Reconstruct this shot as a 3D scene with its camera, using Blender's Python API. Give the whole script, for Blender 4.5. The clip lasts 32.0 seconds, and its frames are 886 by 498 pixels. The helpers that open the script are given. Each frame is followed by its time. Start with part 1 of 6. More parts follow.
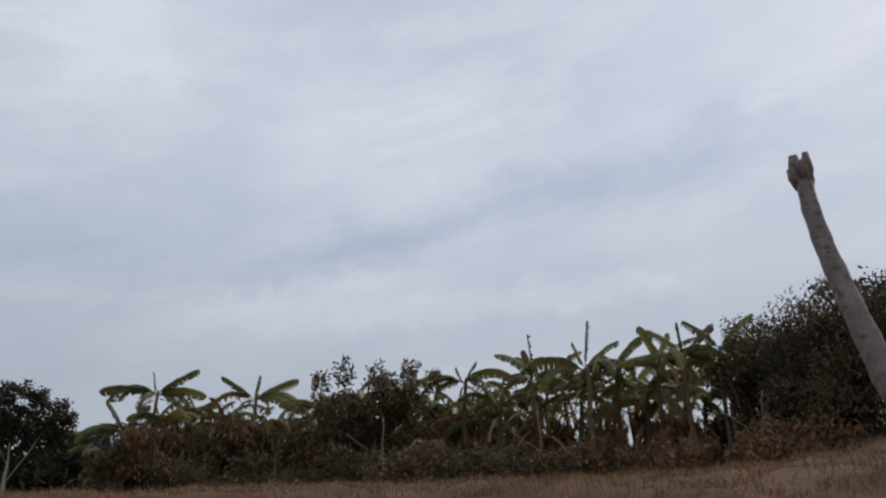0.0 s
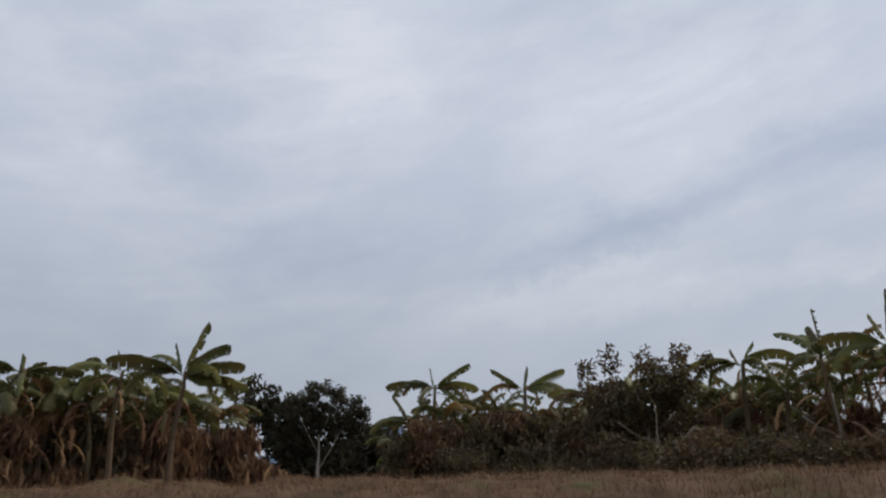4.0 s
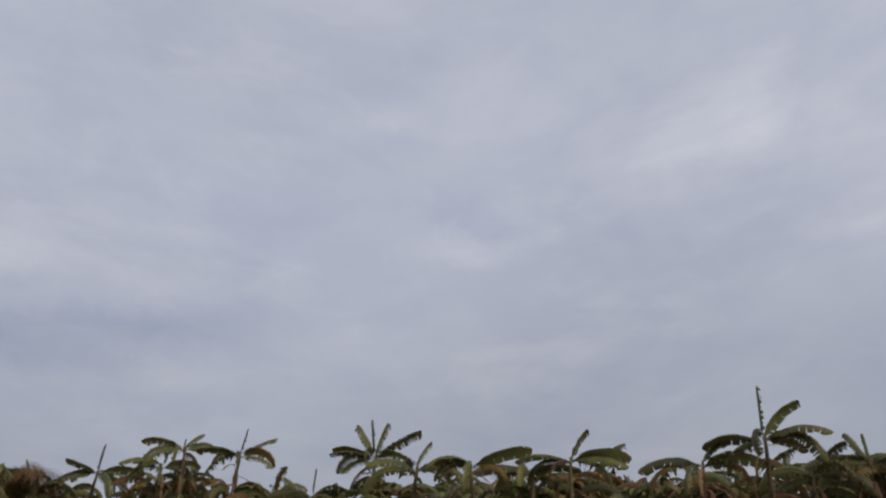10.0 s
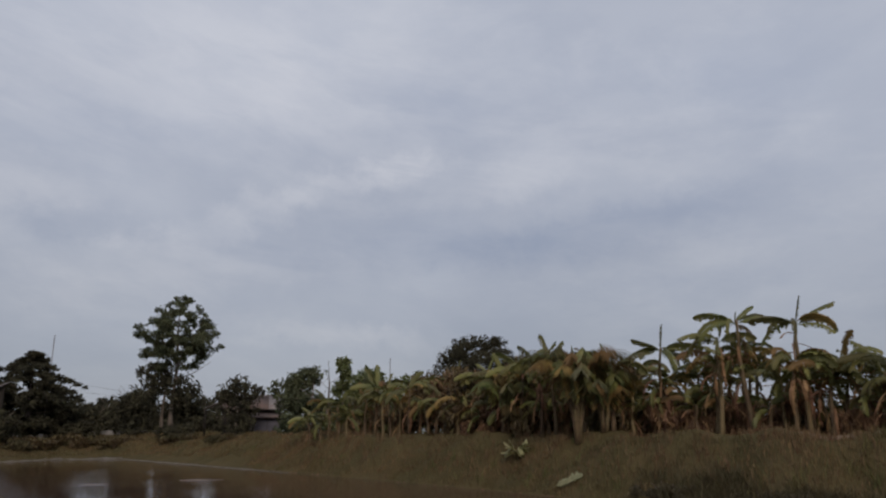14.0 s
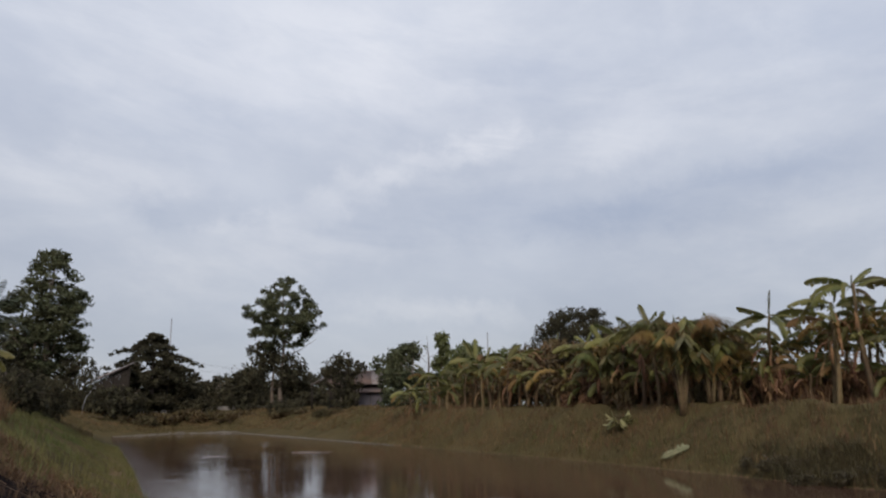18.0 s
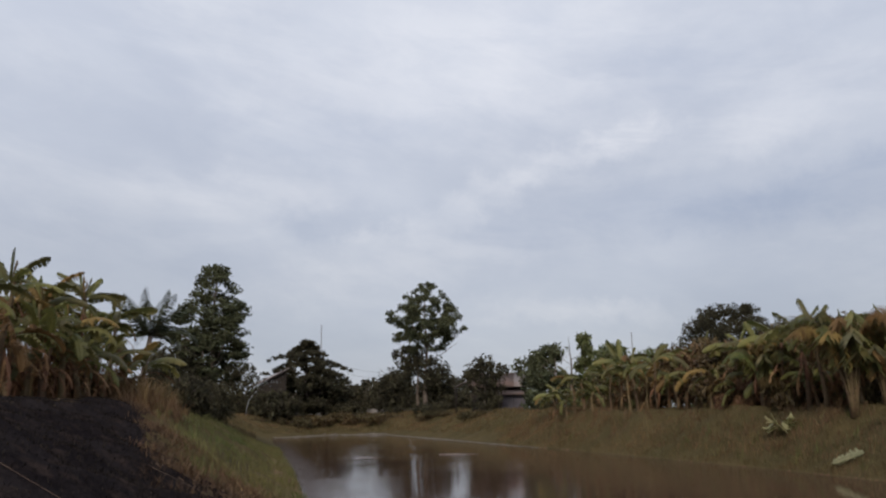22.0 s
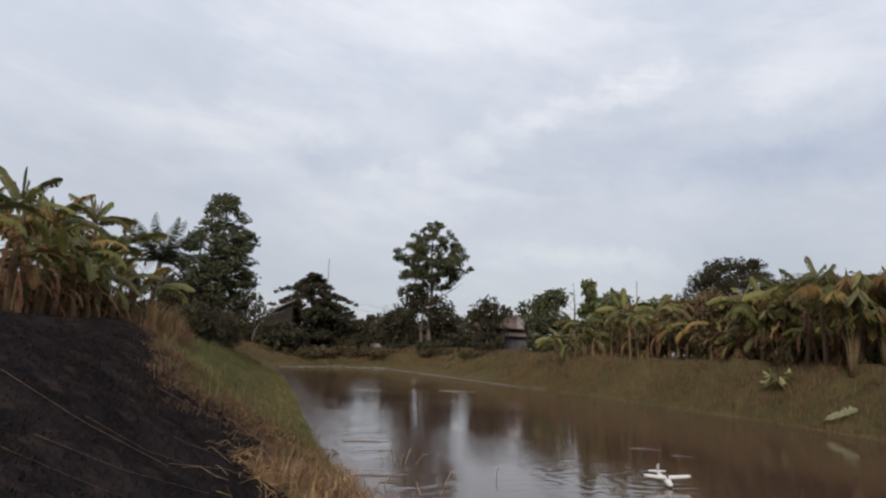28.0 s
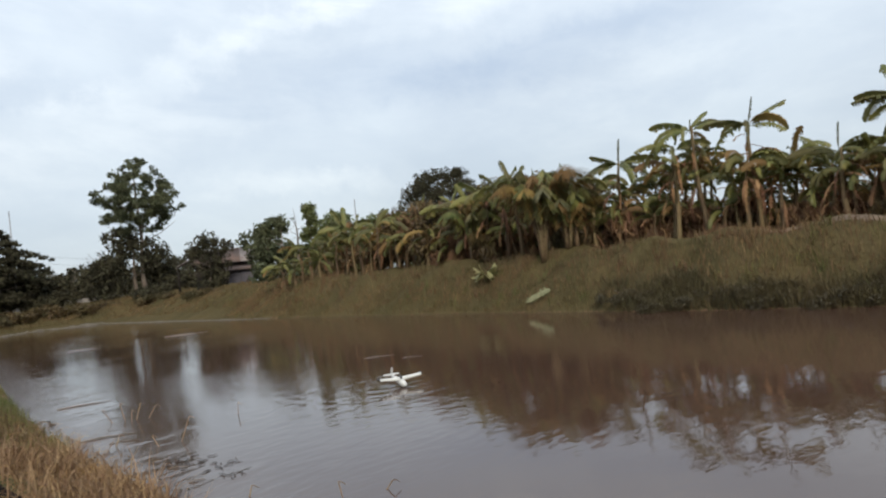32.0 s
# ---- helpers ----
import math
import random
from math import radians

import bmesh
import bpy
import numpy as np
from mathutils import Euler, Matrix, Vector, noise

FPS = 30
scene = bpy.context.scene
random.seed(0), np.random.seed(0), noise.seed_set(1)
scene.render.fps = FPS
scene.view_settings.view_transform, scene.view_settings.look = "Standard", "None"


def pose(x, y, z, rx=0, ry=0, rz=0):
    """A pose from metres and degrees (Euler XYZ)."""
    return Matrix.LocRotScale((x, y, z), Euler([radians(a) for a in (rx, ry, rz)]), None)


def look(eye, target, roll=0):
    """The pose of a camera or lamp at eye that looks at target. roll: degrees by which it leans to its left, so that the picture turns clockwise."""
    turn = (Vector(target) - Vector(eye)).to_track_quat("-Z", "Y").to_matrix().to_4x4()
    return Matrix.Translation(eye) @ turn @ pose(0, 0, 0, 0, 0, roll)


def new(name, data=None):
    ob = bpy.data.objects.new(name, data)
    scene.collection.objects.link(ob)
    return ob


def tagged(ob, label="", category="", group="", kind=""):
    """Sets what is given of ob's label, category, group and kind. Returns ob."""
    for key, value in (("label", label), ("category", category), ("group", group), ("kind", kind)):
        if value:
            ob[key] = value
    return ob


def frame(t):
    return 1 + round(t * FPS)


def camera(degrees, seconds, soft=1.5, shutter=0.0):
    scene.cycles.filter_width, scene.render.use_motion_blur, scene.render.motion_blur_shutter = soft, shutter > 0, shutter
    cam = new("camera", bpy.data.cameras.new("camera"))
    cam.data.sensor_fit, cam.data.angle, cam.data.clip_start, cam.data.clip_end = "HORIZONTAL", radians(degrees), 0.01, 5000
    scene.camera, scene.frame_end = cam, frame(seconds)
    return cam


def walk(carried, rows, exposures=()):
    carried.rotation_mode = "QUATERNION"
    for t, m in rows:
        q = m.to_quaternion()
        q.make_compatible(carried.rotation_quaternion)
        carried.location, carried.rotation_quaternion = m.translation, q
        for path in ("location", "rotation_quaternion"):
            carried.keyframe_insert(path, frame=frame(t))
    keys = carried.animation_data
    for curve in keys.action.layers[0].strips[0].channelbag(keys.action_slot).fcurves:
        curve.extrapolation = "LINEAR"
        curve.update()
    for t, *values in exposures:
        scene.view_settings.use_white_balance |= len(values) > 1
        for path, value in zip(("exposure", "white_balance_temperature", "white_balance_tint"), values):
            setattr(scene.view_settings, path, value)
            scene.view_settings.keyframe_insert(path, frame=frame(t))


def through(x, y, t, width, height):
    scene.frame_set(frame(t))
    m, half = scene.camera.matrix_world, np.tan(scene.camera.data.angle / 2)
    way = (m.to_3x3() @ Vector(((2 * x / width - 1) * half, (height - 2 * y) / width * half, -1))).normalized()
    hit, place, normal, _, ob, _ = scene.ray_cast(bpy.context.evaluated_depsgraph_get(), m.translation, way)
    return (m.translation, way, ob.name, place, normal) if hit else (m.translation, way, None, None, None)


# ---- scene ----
EYE = 2.3                       # eye height over the pond's water, which lies at z = 0
cam = camera(62.97, 32.0, soft=2.3)


def aim(yaw, pitch, roll):
    return pose(0, 0, EYE, 90 + pitch, 0, yaw) @ pose(0, 0, 0, 0, 0, roll)


# seconds, yaw, pitch, roll: the holder stands on the bank and turns
TURNS = [
    (0.0, -0.57, 18.14, -1.84),
    (0.5, 0.97, 18.05, -1.65),
    (1.0, 2.87, 18.02, -1.44),
    (1.5, 5.22, 17.99, -1.24),
    (2.0, 8.03, 17.90, -1.11),
    (2.5, 11.08, 17.74, -1.16),
    (3.0, 14.09, 17.59, -1.13),
    (3.5, 17.18, 17.48, -1.17),
    (5.5, 29.59, 20.59, -1.37),
    (6.0, 33.08, 21.35, -1.30),
    (6.5, 37.35, 21.94, -1.15),
    (7.0, 42.22, 22.48, -1.00),
    (7.5, 48.08, 22.93, -0.85),
    (8.0, 54.88, 23.26, -0.62),
    (8.5, 62.38, 23.32, -0.82),
    (9.0, 70.31, 23.40, -0.59),
    (9.5, 77.95, 23.56, -0.65),
    (10.0, 85.93, 23.62, -0.60),
    (10.5, 93.68, 23.44, -0.63),
    (11.0, 101.20, 23.00, -0.55),
    (11.5, 107.52, 22.26, -0.25),
    (12.0, 113.00, 21.58, -0.18),
    (12.5, 117.62, 20.86, -0.10),
    (13.0, 121.52, 19.52, -0.10),
    (13.5, 124.82, 17.35, -0.15),
    (14.0, 127.42, 14.34, -0.21),
    (14.5, 129.36, 12.81, -0.29),
    (15.0, 130.55, 12.84, -0.20),
    (15.5, 131.26, 12.86, -0.12),
    (17.5, 134.01, 12.56, -0.39),
    (18.0, 135.02, 12.37, -0.74),
    (18.5, 136.38, 12.23, -1.02),
    (19.0, 137.87, 12.13, -1.30),
    (19.5, 139.32, 12.12, -1.49),
    (20.0, 140.75, 12.14, -1.57),
    (20.5, 142.15, 12.21, -1.56),
    (21.0, 143.52, 12.33, -1.51),
    (21.5, 144.86, 12.50, -1.23),
    (22.0, 146.07, 12.70, -0.86),
    (22.5, 147.02, 12.87, -0.37),
    (23.0, 147.68, 13.04, 0.08),
    (23.5, 148.10, 13.17, 0.51),
    (24.0, 148.22, 13.07, 0.90),
    (24.5, 148.12, 12.60, 1.18),
    (25.0, 147.98, 11.81, 1.45),
    (25.5, 147.84, 10.95, 1.68),
    (27.5, 147.20, 8.01, 2.18),
    (28.0, 146.74, 7.94, 2.09),
    (28.5, 145.55, 7.92, 1.99),
    (29.0, 143.70, 7.86, 1.79),
    (29.5, 141.24, 7.56, 1.18),
    (30.0, 138.07, 6.81, 0.11),
    (30.5, 134.27, 5.51, -1.67),
    (31.0, 130.53, 3.93, -3.58),
    (31.5, 127.08, 2.24, -5.44),
    (32.0, 125.05, 1.12, -6.30),
]
walk(cam, [(t, aim(a, b, c)) for t, a, b, c in TURNS],
     exposures=[(0.0, -0.12, 6420, 11), (3.5, -0.12, 6420, 11), (6.0, -0.25, 6500, 13), (8.0, -0.36, 6500, 15), (9.0, -0.36, 6500, 15), (13.0, -0.38, 6500, 14), (14.1, -0.37, 6500, 13),
                (15.0, 0.03, 6550, 12), (25.0, 0.08, 6600, 12), (28.0, 0.27, 6760, 11), (30.0, 0.27, 6760, 10), (31.0, 0.31, 6680, 8), (32.0, 0.58, 6550, 5)])

# ---- world and sun: a thin overcast ----
SUN_AZ, SUN_EL = -45.0, 36.0
world = bpy.data.worlds.new("overcast_sky")
scene.world = world
world.use_nodes = True
wn, wl = world.node_tree.nodes, world.node_tree.links
wn.clear()


def wnode(kind, **kw):
    n = wn.new(kind)
    for k, v in kw.items():
        n.inputs[k].default_value = v
    return n


sky = wn.new("ShaderNodeTexSky")
sky.sky_type, sky.sun_disc = "NISHITA", False
sky.sun_elevation, sky.sun_rotation = radians(SUN_EL), radians(-SUN_AZ)
co = wn.new("ShaderNodeTexCoord")
sep = wn.new("ShaderNodeSeparateXYZ")
wl.new(co.outputs["Generated"], sep.inputs[0])


def cloud(stretch, shear, scale, detail, rough, lo, hi, off=0.0, warp=0.5):
    """Soft bands of cloud: noise on the direction, squeezed upright by stretch and slanted by shear."""
    sl = wn.new("ShaderNodeMath"); sl.operation = "MULTIPLY_ADD"; sl.inputs[1].default_value = shear
    wl.new(sep.outputs["X"], sl.inputs[0]); wl.new(sep.outputs["Z"], sl.inputs[2])
    comb = wn.new("ShaderNodeCombineXYZ")
    wl.new(sep.outputs["X"], comb.inputs["X"]); wl.new(sep.outputs["Y"], comb.inputs["Y"]); wl.new(sl.outputs[0], comb.inputs["Z"])
    mp = wn.new("ShaderNodeMapping")
    mp.inputs["Scale"].default_value = (1, 1, stretch)
    mp.inputs["Location"].default_value = (off, off * 0.7, off * 0.3)
    wl.new(comb.outputs[0], mp.inputs[0])
    nz = wnode("ShaderNodeTexNoise", Scale=scale, Detail=detail, Roughness=rough, Distortion=warp)
    wl.new(mp.outputs[0], nz.inputs["Vector"])
    mr = wn.new("ShaderNodeMapRange")
    mr.interpolation_type = "SMOOTHSTEP"
    mr.inputs["From Min"].default_value, mr.inputs["From Max"].default_value = lo, hi
    wl.new(nz.outputs["Fac"], mr.inputs["Value"])
    return mr.outputs[0]


def wmix(fac, a, b):
    m = wn.new("ShaderNodeMix"); m.data_type = "RGBA"
    for sock, v in ((m.inputs["Factor"], fac), (m.inputs["A"], a), (m.inputs["B"], b)):
        if isinstance(v, (tuple, float, int)):
            sock.default_value = v
        else:
            wl.new(v, sock)
    return m.outputs["Result"]


# azimuth and height of the direction in degrees, bent a little by noise so that no cloud has a clean outline
azm = wn.new("ShaderNodeMath"); azm.operation = "ARCTAN2"
wl.new(sep.outputs["Y"], azm.inputs[1])
flip = wn.new("ShaderNodeMath"); flip.operation = "MULTIPLY"; flip.inputs[1].default_value = -1.0
wl.new(sep.outputs["X"], flip.inputs[0]); wl.new(flip.outputs[0], azm.inputs[0])
asn = wn.new("ShaderNodeMath"); asn.operation = "ARCSINE"
wl.new(sep.outputs["Z"], asn.inputs[0])
place = wn.new("ShaderNodeCombineXYZ")
for node, axis in ((azm, "X"), (asn, "Y")):
    deg = wn.new("ShaderNodeMath"); deg.operation = "MULTIPLY"; deg.inputs[1].default_value = 57.296
    wl.new(node.outputs[0], deg.inputs[0]); wl.new(deg.outputs[0], place.inputs[axis])
sway = wnode("ShaderNodeTexNoise", Scale=7.0, Detail=7.0, Roughness=0.68)
wl.new(co.outputs["Generated"], sway.inputs["Vector"])
mid = wn.new("ShaderNodeVectorMath"); mid.operation = "SUBTRACT"; mid.inputs[1].default_value = (0.5, 0.5, 0.5)
wl.new(sway.outputs["Color"], mid.inputs[0])
far_sway = wn.new("ShaderNodeVectorMath"); far_sway.operation = "MULTIPLY"; far_sway.inputs[1].default_value = (20.0, 6.5, 0.0)
wl.new(mid.outputs[0], far_sway.inputs[0])
bent = wn.new("ShaderNodeVectorMath"); bent.operation = "ADD"
wl.new(place.outputs[0], bent.inputs[0]); wl.new(far_sway.outputs[0], bent.inputs[1])


def banks(rows):
    """Long soft clouds: azimuth, height, half length, half width, slant in degrees, weight."""
    total = None
    for a, e, long, wide, slant, weight in rows:
        mp = wn.new("ShaderNodeMapping"); mp.vector_type = "TEXTURE"
        mp.inputs["Location"].default_value = (a, e, 0)
        mp.inputs["Rotation"].default_value = (0, 0, radians(slant))
        mp.inputs["Scale"].default_value = (long, wide, 1)
        wl.new(bent.outputs[0], mp.inputs[0])
        ln = wn.new("ShaderNodeVectorMath"); ln.operation = "LENGTH"
        wl.new(mp.outputs[0], ln.inputs[0])
        mr = wn.new("ShaderNodeMapRange"); mr.interpolation_type = "SMOOTHERSTEP"
        mr.inputs["From Min"].default_value, mr.inputs["From Max"].default_value = 1.5, 0.0
        mr.inputs["To Min"].default_value, mr.inputs["To Max"].default_value = 0.0, weight
        wl.new(ln.outputs["Value"], mr.inputs["Value"])
        if total is None:
            total = mr.outputs[0]
        else:
            ad = wn.new("ShaderNodeMath"); ad.operation = "ADD"; ad.use_clamp = True
            wl.new(total, ad.inputs[0]); wl.new(mr.outputs[0], ad.inputs[1])
            total = ad.outputs[0]
    return total


bright = banks([(-2.0, 13.3, 25.0, 1.5, -3, 0.6), (1.0, 28.5, 15.0, 6.5, 2, 0.55), (30.0, 31.0, 12.0, 9.0, 0, 0.6), (9.0, 14.6, 11.0, 1.1, -8, 0.5),
                (50.0, 22.6, 6.0, 1.7, 0, 0.4), (63.5, 29.9, 10.0, 3.6, -12, 0.55), (85.0, 23.6, 5.0, 1.8, 0, 0.45), (117.5, 22.6, 7.0, 1.6, -10, 0.25)])
bright_low = banks([(132.0, 20.6, 5.5, 1.7, -4, 0.9), (139.0, 18.6, 5.0, 1.3, -10, 0.45), (120.5, 20.0, 9.5, 1.7, -9, 0.42), (145.8, 15.1, 6.5, 1.7, -14, 0.55),
                    (162.0, 17.0, 10.0, 2.2, -5, 0.5), (134.9, 7.0, 9.0, 1.0, 6, 0.6), (150.0, 11.0, 15.0, 2.6, -8, 0.5), (145.0, 27.0, 20.0, 7.0, 0, 0.55)])
dark = banks([(6.3, 17.8, 12.0, 2.3, -14, 0.75), (-16.8, 22.6, 15.0, 2.4, -3, 0.8), (-25.0, 26.0, 4.5, 1.6, 8, 0.6), (42.4, 25.7, 8.0, 3.0, -8, 0.4), (32.3, 17.2, 13.0, 2.6, -8, 0.5),
              (83.0, 26.3, 7.0, 1.8, 4, 0.5), (102.0, 25.8, 7.0, 4.0, -10, 0.5), (99.0, 17.5, 10.0, 3.0, -6, 0.35)])
dark_low = banks([(132.0, 14.2, 15.0, 2.6, -7, 0.6), (116.5, 15.0, 14.5, 2.3, -8, 0.85), (156.0, 15.2, 6.0, 1.7, 4, 0.55), (108.0, 11.5, 12.0, 1.6, -6, 0.4), (128.0, 25.0, 8.0, 2.2, -6, 0.4), (157.0, 22.0, 9.0, 2.0, -6, 0.35)])


def both(a, b):
    ad = wn.new("ShaderNodeMath"); ad.operation = "ADD"; ad.use_clamp = True
    wl.new(a, ad.inputs[0]); wl.new(b, ad.inputs[1])
    return ad.outputs[0]


def times(a, k):
    mu = wn.new("ShaderNodeMath"); mu.operation = "MULTIPLY"; mu.inputs[1].default_value = k
    wl.new(a, mu.inputs[0])
    return mu.outputs[0]


def woven(a, noise_, low_, high_):
    """A cloud's weight broken up by a finer noise."""
    mr = wn.new("ShaderNodeMapRange")
    mr.inputs["To Min"].default_value, mr.inputs["To Max"].default_value = low_, high_
    wl.new(noise_, mr.inputs["Value"])
    mu = wn.new("ShaderNodeMath"); mu.operation = "MULTIPLY"
    wl.new(a, mu.inputs[0]); wl.new(mr.outputs[0], mu.inputs[1])
    return mu.outputs[0]


broad = cloud(2.0, -0.12, 1.5, 4.0, 0.52, 0.34, 0.68, 0.0, 0.2)
streak = cloud(3.2, -0.16, 3.4, 7.0, 0.62, 0.44, 0.78, 3.1, 0.35)
mottle = cloud(2.2, -0.10, 6.5, 6.0, 0.60, 0.36, 0.66, 5.3, 0.3)
wisp = cloud(3.4, -0.18, 5.0, 7.0, 0.62, 0.34, 0.66, 9.4, 0.4)
veil = wmix(broad, (0.475, 0.525, 0.62, 1), (0.565, 0.615, 0.705, 1))
veil = wmix(times(mottle, 0.16), veil, (0.74, 0.775, 0.82, 1))
veil = wmix(times(streak, 0.34), veil, (0.80, 0.825, 0.86, 1))
veil = wmix(times(woven(both(dark, dark_low), wisp, 1.15, 0.5), 0.66), veil, (0.36, 0.425, 0.555, 1))
veil = wmix(times(woven(both(bright, bright_low), wisp, 0.35, 1.15), 0.62), veil, (0.86, 0.875, 0.905, 1))
# an overcast sky is darker low down
lift = wn.new("ShaderNodeMapRange"); lift.interpolation_type = "SMOOTHSTEP"
lift.inputs["From Min"].default_value, lift.inputs["From Max"].default_value = 0.02, 0.5
lift.inputs["To Min"].default_value, lift.inputs["To Max"].default_value = 0.80, 1.12
wl.new(sep.outputs["Z"], lift.inputs["Value"])
low = wn.new("ShaderNodeVectorMath"); low.operation = "SCALE"
wl.new(veil, low.inputs[0]); wl.new(lift.outputs[0], low.inputs["Scale"])
veil = low.outputs[0]
blue = wn.new("ShaderNodeMix"); blue.data_type = "RGBA"; blue.blend_type = "MULTIPLY"; blue.inputs["Factor"].default_value = 1
wl.new(sky.outputs[0], blue.inputs["A"]); blue.inputs["B"].default_value = (0.1, 0.1, 0.1, 1)
whole = wmix(0.9, blue.outputs["Result"], veil)
bg = wn.new("ShaderNodeBackground"); bg.inputs["Strength"].default_value = 1.0
wl.new(whole, bg.inputs["Color"])
wo = wn.new("ShaderNodeOutputWorld")
wl.new(bg.outputs[0], wo.inputs["Surface"])

sun_data = bpy.data.lights.new("sun", "SUN")
sun_data.energy, sun_data.angle, sun_data.color = 1.85, radians(14), (1.0, 0.90, 0.76)
sun = new("sun", sun_data)
sun.matrix_world = look((-math.sin(radians(SUN_AZ)) * 60, math.cos(radians(SUN_AZ)) * 60, 60 * math.tan(radians(SUN_EL))), (0, 0, 0))


# ---- materials ----
def material(name, base, alt, rough=0.8, scale=3.0, fine=40.0, bump=0.3, spec=0.3, per_object=0.0, island=False, third=None, metal=0.0, dist=0.02):
    """Two colours mixed by a coarse noise, shaded by a fine one, with relief."""
    m = bpy.data.materials.new(name)
    m.use_nodes = True
    n, l = m.node_tree.nodes, m.node_tree.links
    p = n["Principled BSDF"]
    p.inputs["Roughness"].default_value, p.inputs["Metallic"].default_value = rough, metal
    p.inputs["Specular IOR Level"].default_value = spec
    tc = n.new("ShaderNodeTexCoord")
    a = n.new("ShaderNodeTexNoise"); a.inputs["Scale"].default_value = scale; a.inputs["Detail"].default_value = 5
    b = n.new("ShaderNodeTexNoise"); b.inputs["Scale"].default_value = fine; b.inputs["Detail"].default_value = 4
    for t in (a, b):
        l.new(tc.outputs["Object"], t.inputs["Vector"])
    ra = n.new("ShaderNodeMapRange"); ra.inputs["From Min"].default_value, ra.inputs["From Max"].default_value = 0.35, 0.65
    l.new(a.outputs["Fac"], ra.inputs["Value"])
    mix = n.new("ShaderNodeMix"); mix.data_type = "RGBA"
    mix.inputs["A"].default_value, mix.inputs["B"].default_value = (*base, 1), (*alt, 1)
    l.new(ra.outputs[0], mix.inputs["Factor"])
    col = mix.outputs["Result"]
    if third:
        rb = n.new("ShaderNodeMapRange"); rb.inputs["From Min"].default_value, rb.inputs["From Max"].default_value = 0.52, 0.68
        c3 = n.new("ShaderNodeTexNoise"); c3.inputs["Scale"].default_value = scale * 2.7; c3.inputs["Detail"].default_value = 6
        l.new(tc.outputs["Object"], c3.inputs["Vector"]); l.new(c3.outputs["Fac"], rb.inputs["Value"])
        m3 = n.new("ShaderNodeMix"); m3.data_type = "RGBA"; m3.inputs["B"].default_value = (*third, 1)
        l.new(rb.outputs[0], m3.inputs["Factor"]); l.new(col, m3.inputs["A"])
        col = m3.outputs["Result"]
    hsv = n.new("ShaderNodeHueSaturation")
    l.new(col, hsv.inputs["Color"])
    rng = n.new("ShaderNodeMapRange"); rng.inputs["To Min"].default_value, rng.inputs["To Max"].default_value = 0.72, 1.28
    l.new(b.outputs["Fac"], rng.inputs["Value"])
    val = rng.outputs[0]
    if per_object or island:
        src = n.new("ShaderNodeNewGeometry").outputs["Random Per Island"] if island else n.new("ShaderNodeObjectInfo").outputs["Random"]
        rr = n.new("ShaderNodeMapRange"); k = per_object or 0.4
        rr.inputs["To Min"].default_value, rr.inputs["To Max"].default_value = 1 - k, 1 + k
        l.new(src, rr.inputs["Value"])
        mu = n.new("ShaderNodeMath"); mu.operation = "MULTIPLY"
        l.new(val, mu.inputs[0]); l.new(rr.outputs[0], mu.inputs[1])
        val = mu.outputs[0]
        hu = n.new("ShaderNodeMapRange"); hu.inputs["To Min"].default_value, hu.inputs["To Max"].default_value = 0.485, 0.515
        l.new(src, hu.inputs["Value"]); l.new(hu.outputs[0], hsv.inputs["Hue"])
    l.new(val, hsv.inputs["Value"])
    l.new(hsv.outputs[0], p.inputs["Base Color"])
    if bump:
        bp = n.new("ShaderNodeBump"); bp.inputs["Strength"].default_value = bump; bp.inputs["Distance"].default_value = dist
        l.new(b.outputs["Fac"], bp.inputs["Height"]); l.new(bp.outputs[0], p.inputs["Normal"])
    return m


def leafy(name, base, alt, per_object=0.35, island=False, through=0.25, rough=0.5, scale=2.0):
    """A leaf: the same, with some light let through."""
    m = material(name, base, alt, rough=rough, scale=scale, fine=30, bump=0.15, spec=0.35, per_object=per_object, island=island)
    n, l = m.node_tree.nodes, m.node_tree.links
    p = n["Principled BSDF"]
    tr = n.new("ShaderNodeBsdfTranslucent")
    l.new(p.inputs["Base Color"].links[0].from_socket, tr.inputs["Color"])
    mx = n.new("ShaderNodeMixShader"); mx.inputs[0].default_value = through
    l.new(p.outputs[0], mx.inputs[1]); l.new(tr.outputs[0], mx.inputs[2])
    l.new(mx.outputs[0], n["Material Output"].inputs["Surface"])
    return m


M_LEAF = leafy("banana_leaf", (0.075, 0.090, 0.028), (0.165, 0.145, 0.046), per_object=0.4, through=0.3)
M_YELLOW = leafy("yellowing_leaf", (0.150, 0.092, 0.030), (0.230, 0.142, 0.048), per_object=0.35, through=0.3, rough=0.65)
M_DEAD = leafy("dead_leaf", (0.165, 0.086, 0.044), (0.25, 0.135, 0.068), per_object=0.4, through=0.2, rough=0.8)
M_STEM = material("banana_stem", (0.150, 0.098, 0.056), (0.120, 0.092, 0.045), scale=4, fine=22, bump=0.5, per_object=0.25, third=(0.060, 0.036, 0.022))
M_TREE = leafy("tree_leaf", (0.078, 0.098, 0.036), (0.140, 0.150, 0.060), island=True, per_object=0.45, scale=0.6)
M_DARK = leafy("dark_leaf", (0.038, 0.036, 0.021), (0.066, 0.058, 0.033), island=True, per_object=0.45, scale=0.5, rough=0.85)
M_BUSH = leafy("bush_leaf", (0.088, 0.068, 0.031), (0.140, 0.092, 0.046), island=True, per_object=0.5, scale=0.6)
M_SLATE = leafy("grey_green_leaf", (0.060, 0.070, 0.036), (0.110, 0.116, 0.060), island=True, per_object=0.45, scale=0.6, rough=0.75)
